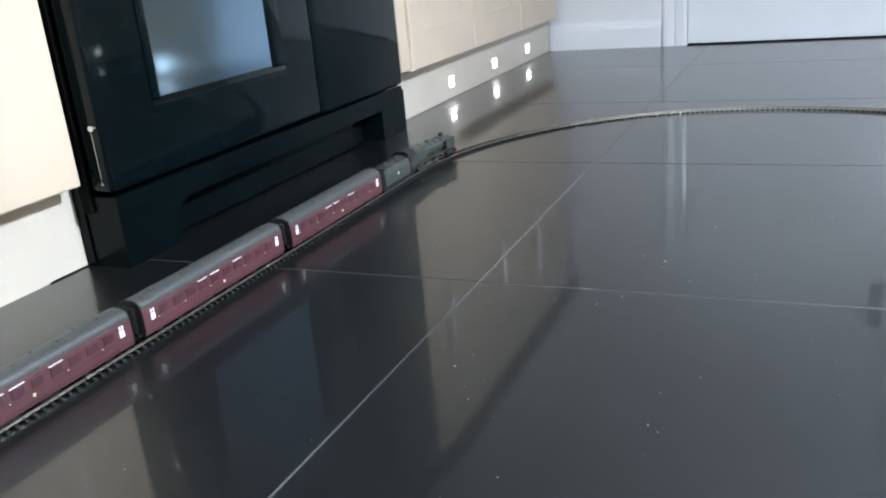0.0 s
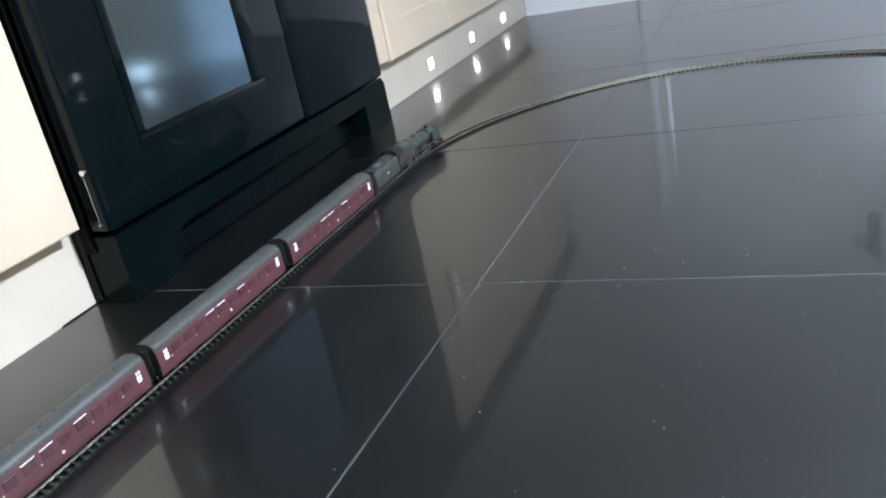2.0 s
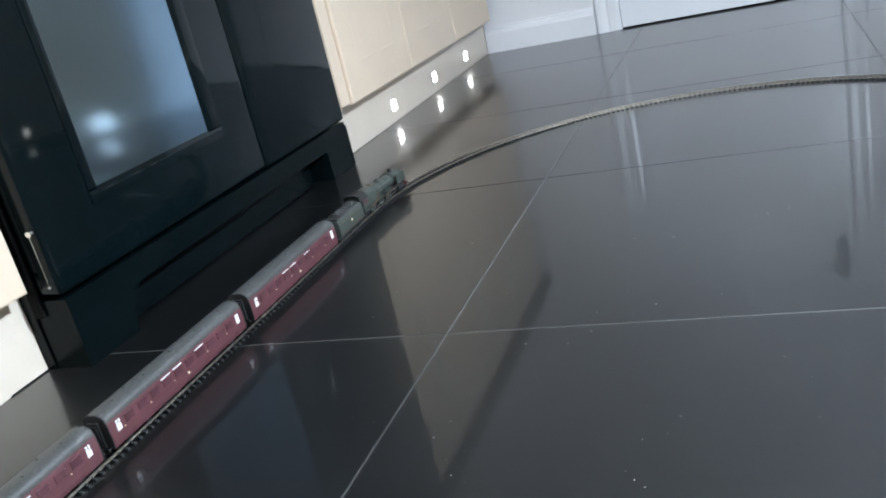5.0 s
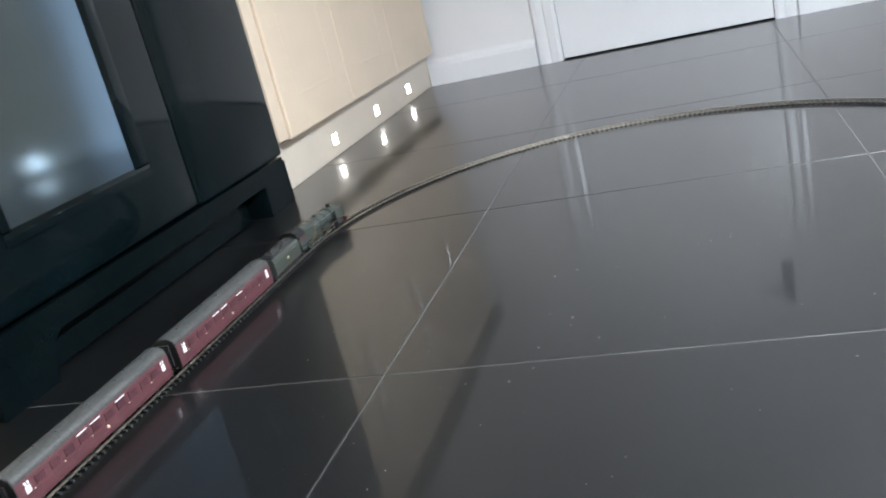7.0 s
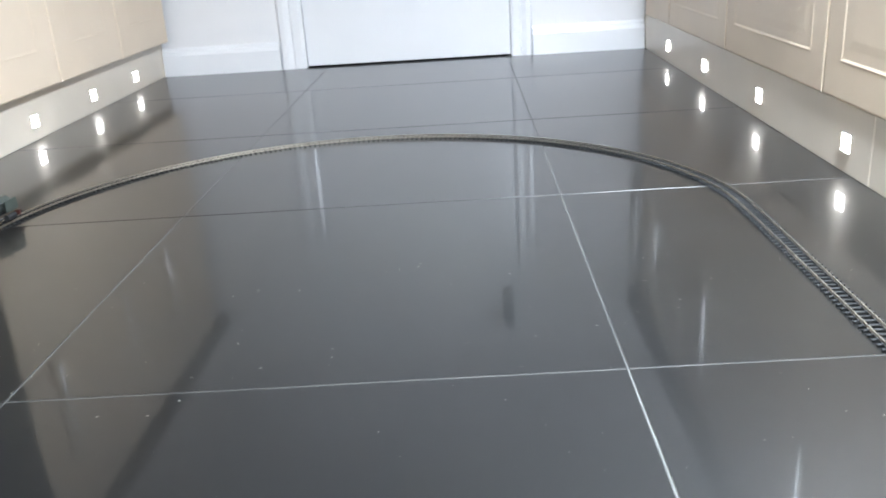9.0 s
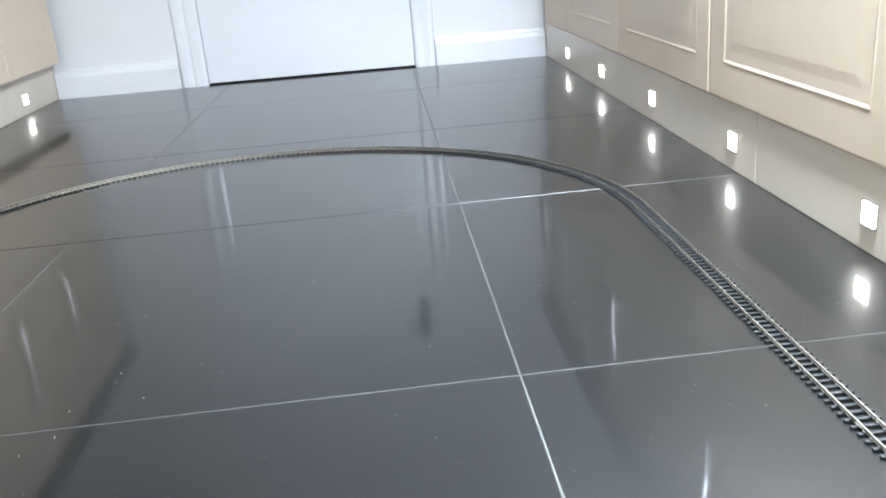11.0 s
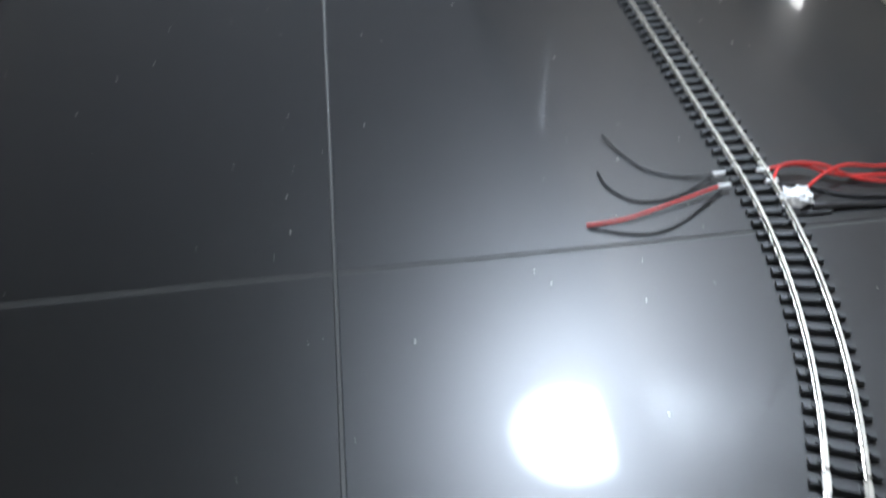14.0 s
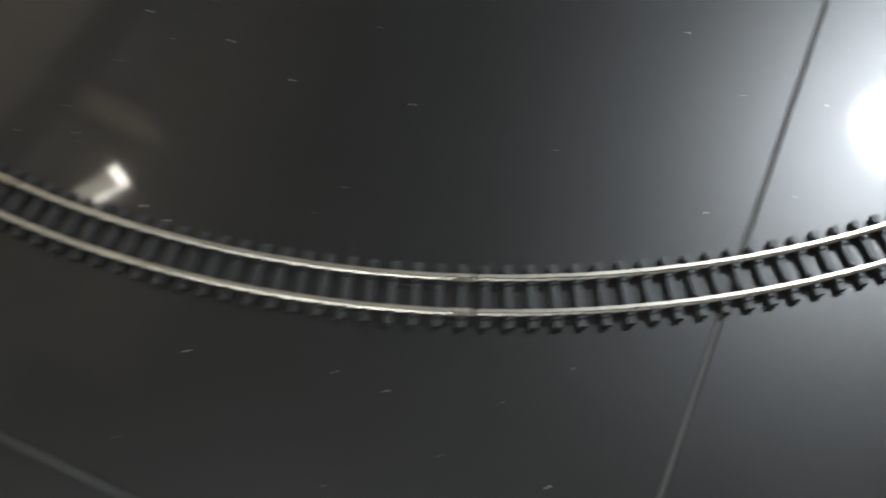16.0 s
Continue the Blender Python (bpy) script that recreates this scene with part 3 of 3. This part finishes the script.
def coach():
    ob = thing("railway_coach", (0, 0, 0), "maroon model railway coach with a grey roof on the track", "model coach", "coaches of the model train")
    L = COACH_L / 2
    zb, ze = 0.0125, 0.0425
    side = [(-0.0170, zb), (-0.0182, zb + 0.005), (-0.0186, zb + 0.013), (-0.0180, ze - 0.002), (-0.0174, ze)]
    prof = side + [(-x, z) for x, z in side[::-1]]
    part("body", extruded(prof, -L, L), M_MAROON, ob)
    roof = [(0.0178 * math.cos(a), ze + 0.0003 + 0.0105 * math.sin(a) ** 0.85) for a in (math.pi * k / 14 for k in range(15))]
    part("roof", extruded(roof, -L + 0.0005, L - 0.0005), M_ROOF, ob, "grey curved roof", True)
    for k in range(9):
        bm = rod(bmesh.new(), (0.004 * (-1) ** k, -L + 0.03 + k * 0.026, 0.0515), (0.004 * (-1) ** k, -L + 0.03 + k * 0.026, 0.0540), 0.0020, 0.0016, 10)
        part("roof_vent", bm, M_ROOF, ob)
    # windows: large dark panes with white lavatory panes by the ends and pale ventilators
    ys = [-0.101 + 0.0225 * k for k in range(10)]
    for sx in (-1, 1):
        for i, y in enumerate(ys):
            bm = a_box(sx * 0.0181 if sx > 0 else -0.0192, 0.0192 if sx > 0 else -0.0181, y - 0.0074, y + 0.0074, 0.0285, 0.0382, 0.0004, 1)
            part("window", bm, M_WINDOW, ob, "dark coach window")
            if i in (3, 4, 6):
                bm = a_box(sx * 0.0181 if sx > 0 else -0.0195, 0.0195 if sx > 0 else -0.0181, y - 0.0085, y + 0.0085, 0.0391, 0.0398)
                part("destination_board", bm, M_WHITE, ob, "thin white board over the window")
        for y in (-L + 0.014, L - 0.014):
            x0, x1 = (0.0181, 0.0194) if sx > 0 else (-0.0194, -0.0181)
            part("lavatory_window", a_box(x0, x1, y - 0.0034, y + 0.0034, 0.0270, 0.0345, 0.0004, 1), M_WHITE, ob, "white frosted window")
            for dy in (-0.0019, 0.0019):
                part("ventilator", a_box(x0, x1, y + dy - 0.0012, y + dy + 0.0012, 0.0356, 0.0393, 0.0003, 1), M_WHITE, ob, "small white window light")
        bm = rod(bmesh.new(), (sx * 0.0180, 0.004, 0.0225), (sx * 0.0193, 0.004, 0.0225), 0.0018, 0.0018, 16)
        part("crest", bm, M_CREST, ob, "small round gilt crest")
        x0, x1 = (0.0181, 0.0194) if sx > 0 else (-0.0194, -0.0181)
        # door knobs in a pale colour that paints their glints
        for y in (-0.112, -0.067, -0.022, 0.046, 0.091):
            part("door_knob", a_box(x0, x1, y - 0.0007, y + 0.0007, 0.0262, 0.0274), M_CREST, ob, "tiny door knob, its glint painted in pale gilt")
    part("underframe", a_box(-0.0110, 0.0110, -L + 0.002, L - 0.002, 0.0112, 0.0123), M_BLACKPL, ob, "black underframe")
    for y0, y1 in ((-0.050, -0.010), (0.014, 0.038)):
        for sx in (-1, 1):
            part("battery_box", a_box(sx * 0.0078 - 0.0024, sx * 0.0078 + 0.0024, y0, y1, 0.0066, 0.0113, 0.0006, 1), M_BLACKPL, ob)
    for sx in (-1, 1):
        part("truss_rod", rod(bmesh.new(), (sx * 0.0105, -0.062, 0.0108), (sx * 0.0105, 0.062, 0.0108), 0.0006, seg=6), M_BLACKPL, ob)
    for e in (-1, 1):
        bog = part("bogie", a_box(-0.0115, 0.0115, e * 0.088 - 0.022, e * 0.088 + 0.022, 0.0100, 0.0113, 0.0004, 1), M_BLACKPL, ob, "black bogie")
        for sx in (-1, 1):
            bm = a_box(sx * 0.0108 - 0.001, sx * 0.0108 + 0.001, e * 0.088 - 0.023, e * 0.088 + 0.023, 0.0095, 0.0113, 0.0003, 1)
            for dy in (-0.0165, 0.0165):
                box(bm, sx * 0.0110 - 0.0012, sx * 0.0110 + 0.0012, e * 0.088 + dy - 0.004, e * 0.088 + dy + 0.004, 0.0085, 0.0125, 0.0003, 1)
            part("side_frame", bm, M_BLACKPL, bog)
        for dy in (-0.0165, 0.0165):
            wheel_set("wheel", 0.0058, e * 0.088 + dy, bog)
        part("end_panel", extruded([(x * 1.01, z) for x, z in prof[:5]] + [(-0.0150, 0.0490), (-0.007, 0.0532), (0.007, 0.0532), (0.0150, 0.0490)] + [(x * 1.01, z) for x, z in prof[5:]],
                                   e * (L - 0.0004), e * (L + 0.0010)), M_BLACKPL, ob, "black coach end")
        bm = a_box(-0.0085, 0.0085, e * (L + 0.001), e * (L + 0.0045), 0.016, 0.0455, 0.0)
        box(bm, -0.0062, 0.0062, e * (L + 0.0045), e * (L + 0.0058), 0.017, 0.043)
        part("gangway", bm, M_BLACKPL, ob, "black corridor bellows")
        bm = rod(bmesh.new(), (0, e * (L - 0.002), 0.0105), (0, e * (L + 0.0075), 0.0105), 0.0014, seg=8)
        part("coupling", bm, M_BLACKPL, ob)
        for sx in (-1, 1):
            bm = rod(bmesh.new(), (sx * 0.0112, e * L, 0.0135), (sx * 0.0112, e * (L + 0.0055), 0.0135), 0.0012, 0.0012, 8)
            rod(bm, (sx * 0.0112, e * (L + 0.0055), 0.0135), (sx * 0.0112, e * (L + 0.0063), 0.0135), 0.0028, 0.0028, 14)
            part("buffer", bm, M_BLACKPL, ob)
    return ob


TRACK_X = CX - R
first = coach()
SLIM = Matrix.Scale(0.925, 4, (1, 0, 0))
first.matrix_basis = pose(TRACK_X, 0.165, 0) @ SLIM
for y in (-0.122, -0.408):
    copy_thing(first, pose(TRACK_X, y, 0) @ SLIM)


def tender():
    ob = thing("tender", (TRACK_X, 0.362, 0), "green model tender loaded with coal behind the locomotive", "model tender")
    L = 0.047
    part("tank", extruded([(-0.0150, 0.0155), (-0.0166, 0.0175), (-0.0169, 0.0290), (-0.0166, 0.0365), (-0.0152, 0.0410), (-0.0138, 0.0432),
                           (0.0138, 0.0432), (0.0152, 0.0410), (0.0166, 0.0365), (0.0169, 0.0290), (0.0166, 0.0175), (0.0150, 0.0155)], -L, L),
         M_GREEN, ob, "dark green tender body with curved sides", True)
    bm = bmesh.new()
    bmesh.ops.create_grid(bm, x_segments=14, y_segments=30, size=0.5)
    rng = random.Random(5)
    for v in bm.verts:
        edge = max(abs(v.co.x), abs(v.co.y)) > 0.48
        h = 0.0428 if edge else 0.0440 + 0.0045 * (1 - (2 * v.co.x) ** 2) + rng.uniform(-0.0011, 0.0011)
        v.co = Vector((v.co.x * 0.026, v.co.y * 0.072 + 0.008, h))
    part("coal", bm, M_COAL, ob, "black moulded coal load")
    part("frame", a_box(-0.0140, 0.0140, -L - 0.002, L + 0.002, 0.0095, 0.0153, 0.0006, 1), M_BLACKPL, ob)
    for y in (-0.031, 0.0, 0.031):
        wheel_set("wheel", 0.0070, y, ob)
    for sx in (-1, 1):
        x0, x1 = (0.0164, 0.0173) if sx > 0 else (-0.0173, -0.0164)
        for z in (0.0185, 0.0355):
            part("lining", a_box(x0, x1, -L + 0.004, L - 0.004, z, z + 0.0005), M_BRASS, ob)
        part("crest", rod(bmesh.new(), (sx * 0.0164, 0, 0.029), (sx * 0.0174, 0, 0.029), 0.0024, seg=16), M_CREST, ob, "small round gilt crest")
        bm = rod(bmesh.new(), (sx * 0.0112, -L, 0.0135), (sx * 0.0112, -L - 0.0065, 0.0135), 0.0016, 0.0024, 12)
        part("buffer", bm, M_BLACKPL, ob)
    part("rear_bulkhead", a_box(-0.0150, 0.0150, -L + 0.001, -L + 0.011, 0.0428, 0.0472, 0.0008, 1), M_BLACKPL, ob)
    part("coupling", rod(bmesh.new(), (0, -L - 0.001, 0.0105), (0, -L - 0.012, 0.0105), 0.0014, seg=8), M_BLACKPL, ob)
    part("drawbar", rod(bmesh.new(), (0, L, 0.0115), (0, L + 0.012, 0.0115), 0.0016, seg=8), M_BLACKPL, ob)
    return ob


tender()


def locomotive(at):
    ob = thing("steam_locomotive", at[:3], "green model steam locomotive with smoke deflectors on the track", "model locomotive", turn=at[3])
    zc = 0.0345                                    # boiler centre
    y_cab, y_fire, y_boil, y_smoke, y_front = -0.092, -0.066, -0.028, 0.052, 0.082
    bm = rod(bmesh.new(), (0, y_boil, zc), (0, y_smoke, zc - 0.0005), 0.0138, 0.0122, 32)
    part("boiler", bm, M_GREEN, ob, "dark green tapered boiler", True)
    for y in (-0.02, 0.002, 0.026, 0.05):
        r = 0.0138 - (y - y_boil) / (y_smoke - y_boil) * 0.0016 + 0.00025
        part("boiler_band", rod(bmesh.new(), (0, y - 0.0006, zc), (0, y + 0.0006, zc), r, r, 32), M_BLACKPL, ob, "", True)
    part("smokebox", rod(bmesh.new(), (0, y_smoke, zc - 0.0005), (0, y_front, zc - 0.0005), 0.0127, 0.0127, 32), M_GREEN, ob, "dark smokebox", True)
    part("smokebox_band", rod(bmesh.new(), (0, y_smoke - 0.001, zc - 0.0005), (0, y_smoke + 0.0015, zc - 0.0005), 0.0130, 0.0130, 32), M_BLACKPL, ob, "", True)
    bm = rod(bmesh.new(), (0, y_front, zc - 0.0005), (0, y_front + 0.003, zc - 0.0005), 0.0112, 0.0070, 28)
    rod(bm, (0, y_front + 0.003, zc - 0.0005), (0, y_front + 0.0045, zc - 0.0005), 0.0016, seg=10)
    part("smokebox_door", bm, M_BLACKPL, ob, "", True)
    fire = [(-0.0140, 0.0190), (-0.0150, 0.030), (-0.0142, 0.0430), (-0.0115, 0.0478), (-0.004, 0.0493), (0.004, 0.0493), (0.0115, 0.0478),
            (0.0142, 0.0430), (0.0150, 0.030), (0.0140, 0.0190)]
    part("firebox", extruded(fire, y_fire, y_boil), M_GREEN, ob, "square-shouldered green firebox")
    cab = [(-0.0165, 0.0175), (-0.0170, 0.0400), (-0.0140, 0.0478), (-0.007, 0.0512), (0.007, 0.0512), (0.0140, 0.0478), (0.0170, 0.0400), (0.0165, 0.0175)]
    part("cab", extruded(cab, y_cab + 0.006, y_fire), M_GREEN, ob, "green cab")
    roof = [(-0.0176, 0.0402), (-0.0146, 0.0484), (-0.0072, 0.0520), (0.0072, 0.0520), (0.0146, 0.0484), (0.0176, 0.0402), (0.0172, 0.0402), (0.0140, 0.0481),
            (0.007, 0.0515), (-0.007, 0.0515), (-0.0140, 0.0481), (-0.0172, 0.0402)]
    part("cab_roof", extruded(roof, y_cab - 0.001, y_fire + 0.001), M_BLACKPL, ob)
    for sx in (-1, 1):
        x0, x1 = (0.0167, 0.0174) if sx > 0 else (-0.0174, -0.0167)
        for y in (-0.081, -0.072):
            part("cab_window", a_box(x0, x1, y - 0.0034, y + 0.0034, 0.0320, 0.0395, 0.0004, 1), M_WINDOW, ob)
        part("running_plate", a_box(sx * 0.0155 - 0.0024, sx * 0.0155 + 0.0024, y_cab + 0.004, 0.092, 0.0222, 0.0234, 0.0003, 1), M_BLACKPL, ob)
        part("running_plate_lining", a_box(sx * 0.0181 - 0.0002, sx * 0.0181 + 0.0002, y_cab + 0.03, 0.090, 0.0224, 0.0230), M_BRASS, ob)
        part("smoke_deflector", a_box(sx * 0.0166 - 0.0005, sx * 0.0166 + 0.0005, 0.055, 0.089, 0.0236, 0.0425, 0.0003, 1), M_GREEN, ob, "upright smoke deflector plate")
        bm = rod(bmesh.new(), (sx * 0.0150, 0.052, 0.0155), (sx * 0.0150, 0.076, 0.0155), 0.0056, seg=20)
        part("cylinder", bm, M_BLACKPL, ob, "", True)
        bm = a_box(sx * 0.0140 - 0.0006, sx * 0.0140 + 0.0006, -0.045, 0.030, 0.0115, 0.0132, 0.0003, 1)
        part("coupling_rod", bm, M_CHROME, ob, "bright coupling rod")
        bm = rod(bmesh.new(), (sx * 0.0152, -0.006, 0.0120), (sx * 0.0152, 0.054, 0.0155), 0.0009, seg=8)
        part("connecting_rod", bm, M_CHROME, ob, "bright connecting rod")
        bm = rod(bmesh.new(), (sx * 0.0157, -0.006, 0.0135), (sx * 0.0157, 0.022, 0.0215), 0.0007, seg=8)
        rod(bm, (sx * 0.0157, 0.022, 0.0215), (sx * 0.0157, 0.046, 0.0185), 0.0007, seg=8)
        part("valve_gear", bm, M_CHROME, ob)
        bm = rod(bmesh.new(), (sx * 0.0112, 0.0940, 0.0140), (sx * 0.0112, 0.1000, 0.0140), 0.0014, 0.0014, 10)
        rod(bm, (sx * 0.0112, 0.1000, 0.0140), (sx * 0.0112, 0.1010, 0.0140), 0.0030, 0.0030, 16)
        part("buffer", bm, M_BLACKPL, ob)
        part("handrail", rod(bmesh.new(), (sx * 0.0138, -0.025, 0.0400), (sx * 0.0126, 0.080, 0.0392), 0.0004, seg=6), M_CHROME, ob)
        part("injector_pipe", tube(spline([(sx * 0.0160, -0.060, 0.0225), (sx * 0.0166, -0.050, 0.019), (sx * 0.0160, -0.035, 0.0235), (sx * 0.0142, -0.02, 0.036)]), 0.0007, 6), M_BRASS, ob)
    part("chassis", a_box(-0.0062, 0.0062, y_cab + 0.004, 0.090, 0.0075, 0.0235, 0.0006, 1), M_BLACKPL, ob)
    for y in (-0.042, -0.008, 0.026):
        wheel_set("driving_wheel", 0.0122, y, ob, mat=M_GREEN)
    for y in (0.052, 0.076):
        wheel_set("bogie_wheel", 0.0060, y, ob)
    wheel_set("trailing_wheel", 0.0066, -0.074, ob)
    part("buffer_beam", a_box(-0.0165, 0.0165, 0.0905, 0.0935, 0.0105, 0.0190, 0.0005, 1), M_RED, ob, "red buffer beam")
    part("front_step", a_box(-0.0140, 0.0140, y_front + 0.001, 0.0905, 0.0200, 0.0232, 0.0005, 1), M_BLACKPL, ob)
    bm = rod(bmesh.new(), (0, 0.066, zc + 0.0105), (0, 0.066, zc + 0.0175), 0.0042, 0.0036, 20)
    rod(bm, (0, 0.066, zc + 0.0175), (0, 0.066, zc + 0.0186), 0.0042, 0.0040, 20)
    part("chimney", bm, M_BLACKPL, ob, "", True)
    bm = rod(bmesh.new(), (0, 0.010, zc + 0.0110), (0, 0.010, zc + 0.0155), 0.0052, 0.0046, 20)
    rod(bm, (0, 0.010, zc + 0.0155), (0, 0.010, zc + 0.0172), 0.0046, 0.0022, 20)
    part("dome", bm, M_GREEN, ob, "", True)
    for sx in (-1, 1):
        part("safety_valve", rod(bmesh.new(), (sx * 0.003, -0.024, zc + 0.012), (sx * 0.003, -0.024, zc + 0.0168), 0.0013, 0.001, 10), M_BRASS, ob)
    part("whistle", rod(bmesh.new(), (0.004, -0.060, 0.0490), (0.004, -0.060, 0.0530), 0.0007, seg=8), M_BRASS, ob)
    return ob


LA = math.degrees(math.asin((0.503 - CY1) / R))
a = radians(180 - LA)
locomotive((CX + (R - 0.001) * math.cos(a), CY1 + R * math.sin(a), 0, -LA)).scale.y = 0.93

# ---- track wires ----
def wire(points, mat, label, radius=0.0011):
    ob = part("wire", tube(spline(points), radius), mat, None, "", True)
    return tagged(ob, label, "wire", "track power wires")


Z = 0.0010
wire([(0.229, -0.546, 0.003), (0.209, -0.542, Z), (0.192, -0.533, Z), (0.182, -0.516, Z), (0.174, -0.496, 0.003)], M_BLACKWIRE, "loose black wire with a bare end on the floor", 0.0008)
wire([(0.229, -0.547, 0.004), (0.210, -0.557, Z), (0.193, -0.563, Z), (0.175, -0.561, Z), (0.164, -0.547, Z), (0.162, -0.532, Z)], M_BLACKWIRE, "loose black wire curled on the floor", 0.0008)
wire([(0.229, -0.558, 0.004), (0.193, -0.570, 0.003), (0.167, -0.578, 0.002), (0.143, -0.580, Z)], M_REDWIRE, "loose red wire lying on the floor", 0.0008)
wire([(0.229, -0.560, 0.003), (0.201, -0.582, Z), (0.181, -0.591, Z), (0.165, -0.590, Z), (0.143, -0.582, Z)], M_BLACKWIRE, "black wire looping beside the red wire", 0.0008)
wire([(0.261, -0.546, 0.004), (0.282, -0.546, 0.006), (0.300, -0.555, 0.004), (0.320, -0.558, 0.003), (0.369, -0.556, Z), (0.446, -0.548, Z)], M_REDWIRE, "red supply wire running under the cabinets", 0.0010)
wire([(0.262, -0.557, 0.004), (0.271, -0.548, 0.008), (0.294, -0.549, 0.007), (0.318, -0.562, 0.003), (0.369, -0.566, Z), (0.446, -0.560, Z)], M_REDWIRE, "red supply wire crossing another wire", 0.0010)
wire([(0.275, -0.572, 0.009), (0.291, -0.561, 0.010), (0.308, -0.554, 0.009), (0.334, -0.550, 0.003), (0.369, -0.545, Z), (0.446, -0.538, Z)], M_REDWIRE, "red supply wire from the connector", 0.0010)
wire([(0.259, -0.558, 0.003), (0.282, -0.562, Z), (0.308, -0.574, Z), (0.369, -0.578, Z), (0.446, -0.572, Z)], M_BLACKWIRE, "black supply wire on the floor", 0.0012)
wire([(0.275, -0.583, 0.003), (0.309, -0.583, Z + 0.0005), (0.369, -0.588, Z + 0.0005), (0.446, -0.584, Z + 0.0005)], M_BLACKWIRE, "thick black supply wire on the floor", 0.0016)
conn = thing("wire_connector", (0.268, -0.575, 0), "crumpled pale tape connector joining wires to the track", "wire connector")
bm = bmesh.new()
bmesh.ops.create_icosphere(bm, subdivisions=3, radius=1.0)
for v in bm.verts:
    d = 1 + 0.55 * noise.noise(v.co * 3.4)
    v.co = Vector((v.co.x * 0.0085 * d, v.co.y * 0.0075 * d, 0.0052 + v.co.z * 0.0048 * d))
part("tape", bm, M_WHITE, conn, "crumpled white tape")
part("base_plate", a_box(-0.012, 0.018, -0.012, -0.002, 0.0002, 0.002, 0.0005, 1), M_BLACKPL, conn)
for x, y in ((0.260, -0.546), (0.261, -0.557), (0.2325, -0.546), (0.2315, -0.558)):
    bm = rod(bmesh.new(), (x - 0.004, y, 0.0040), (x + 0.004, y, 0.0042), 0.0013, 0.0011, 10)
    tagged(part("wire_clip", bm, M_WHITE), "small pale soldered wire end at the rail", "wire clip", "wire ends at the rail")

# ---- dust on the floor ----
rng = random.Random(11)
verts, faces = [], []
for k in range(380):
    x, y = rng.uniform(-0.75, 0.40), rng.uniform(-1.2, 0.3)
    r = rng.choice((0.0003, 0.0004, 0.0004, 0.0006, 0.0008))
    b0 = len(verts)
    for i in range(4):
        a = i * math.pi / 2 + rng.random()
        verts.append((x + r * math.cos(a), y + r * math.sin(a) * rng.uniform(0.5, 1.2), 0.0002))
    verts.append((x, y, 0.0002 + r))
    faces += [(b0 + i, b0 + (i + 1) % 4, b0 + 4) for i in range(4)]
me = bpy.data.meshes.new("dust")
me.from_pydata(verts, [], faces)
me.materials.append(M_DUST)
tagged(new("dust", me), "scattered pale dust specks on the black floor", "dust", kind="stuff")

# ---- floor tiles ----
JOINTS_X = [XL, -1.190, -0.594, 0.0, 0.6, XR]
JOINTS_Y = [YB, -3.0, -2.4, -1.8, -1.2, -0.6, 0.0, 0.568, 1.140, 1.712, YF + 0.06]
SKEW = 0.016                                       # the joints across the room run slightly askew


def tile_mesh(x0, x1, y0, y1):
    """A tile about its own middle; its two cross edges follow the askew joints."""
    g = 0.00065
    cx, cy = (x0 + x1) / 2, (y0 + y1) / 2
    bm = a_box(x0 + g - cx, x1 - g - cx, y0 + g - cy, y1 - g - cy, -0.009, 0.0)
    for v in bm.verts:
        if YB < (y0 if v.co.y < 0 else y1) < YF:
            v.co.y += SKEW * (v.co.x + cx)
    top = [e for e in bm.edges if all(v.co.z > -0.001 for v in e.verts)]
    bmesh.ops.bevel(bm, geom=top, offset=0.0008, segments=1, affect="EDGES")
    me = bpy.data.meshes.new("tile")
    bm.to_mesh(me)
    bm.free()
    me.materials.append(M_TILE)
    return me


for x0, x1 in zip(JOINTS_X, JOINTS_X[1:]):
    for y0, y1 in zip(JOINTS_Y, JOINTS_Y[1:]):
        t = new("tile", tile_mesh(x0, x1, y0, y1))
        t.parent = floor
        t.location = ((x0 + x1) / 2, (y0 + y1) / 2, 0)
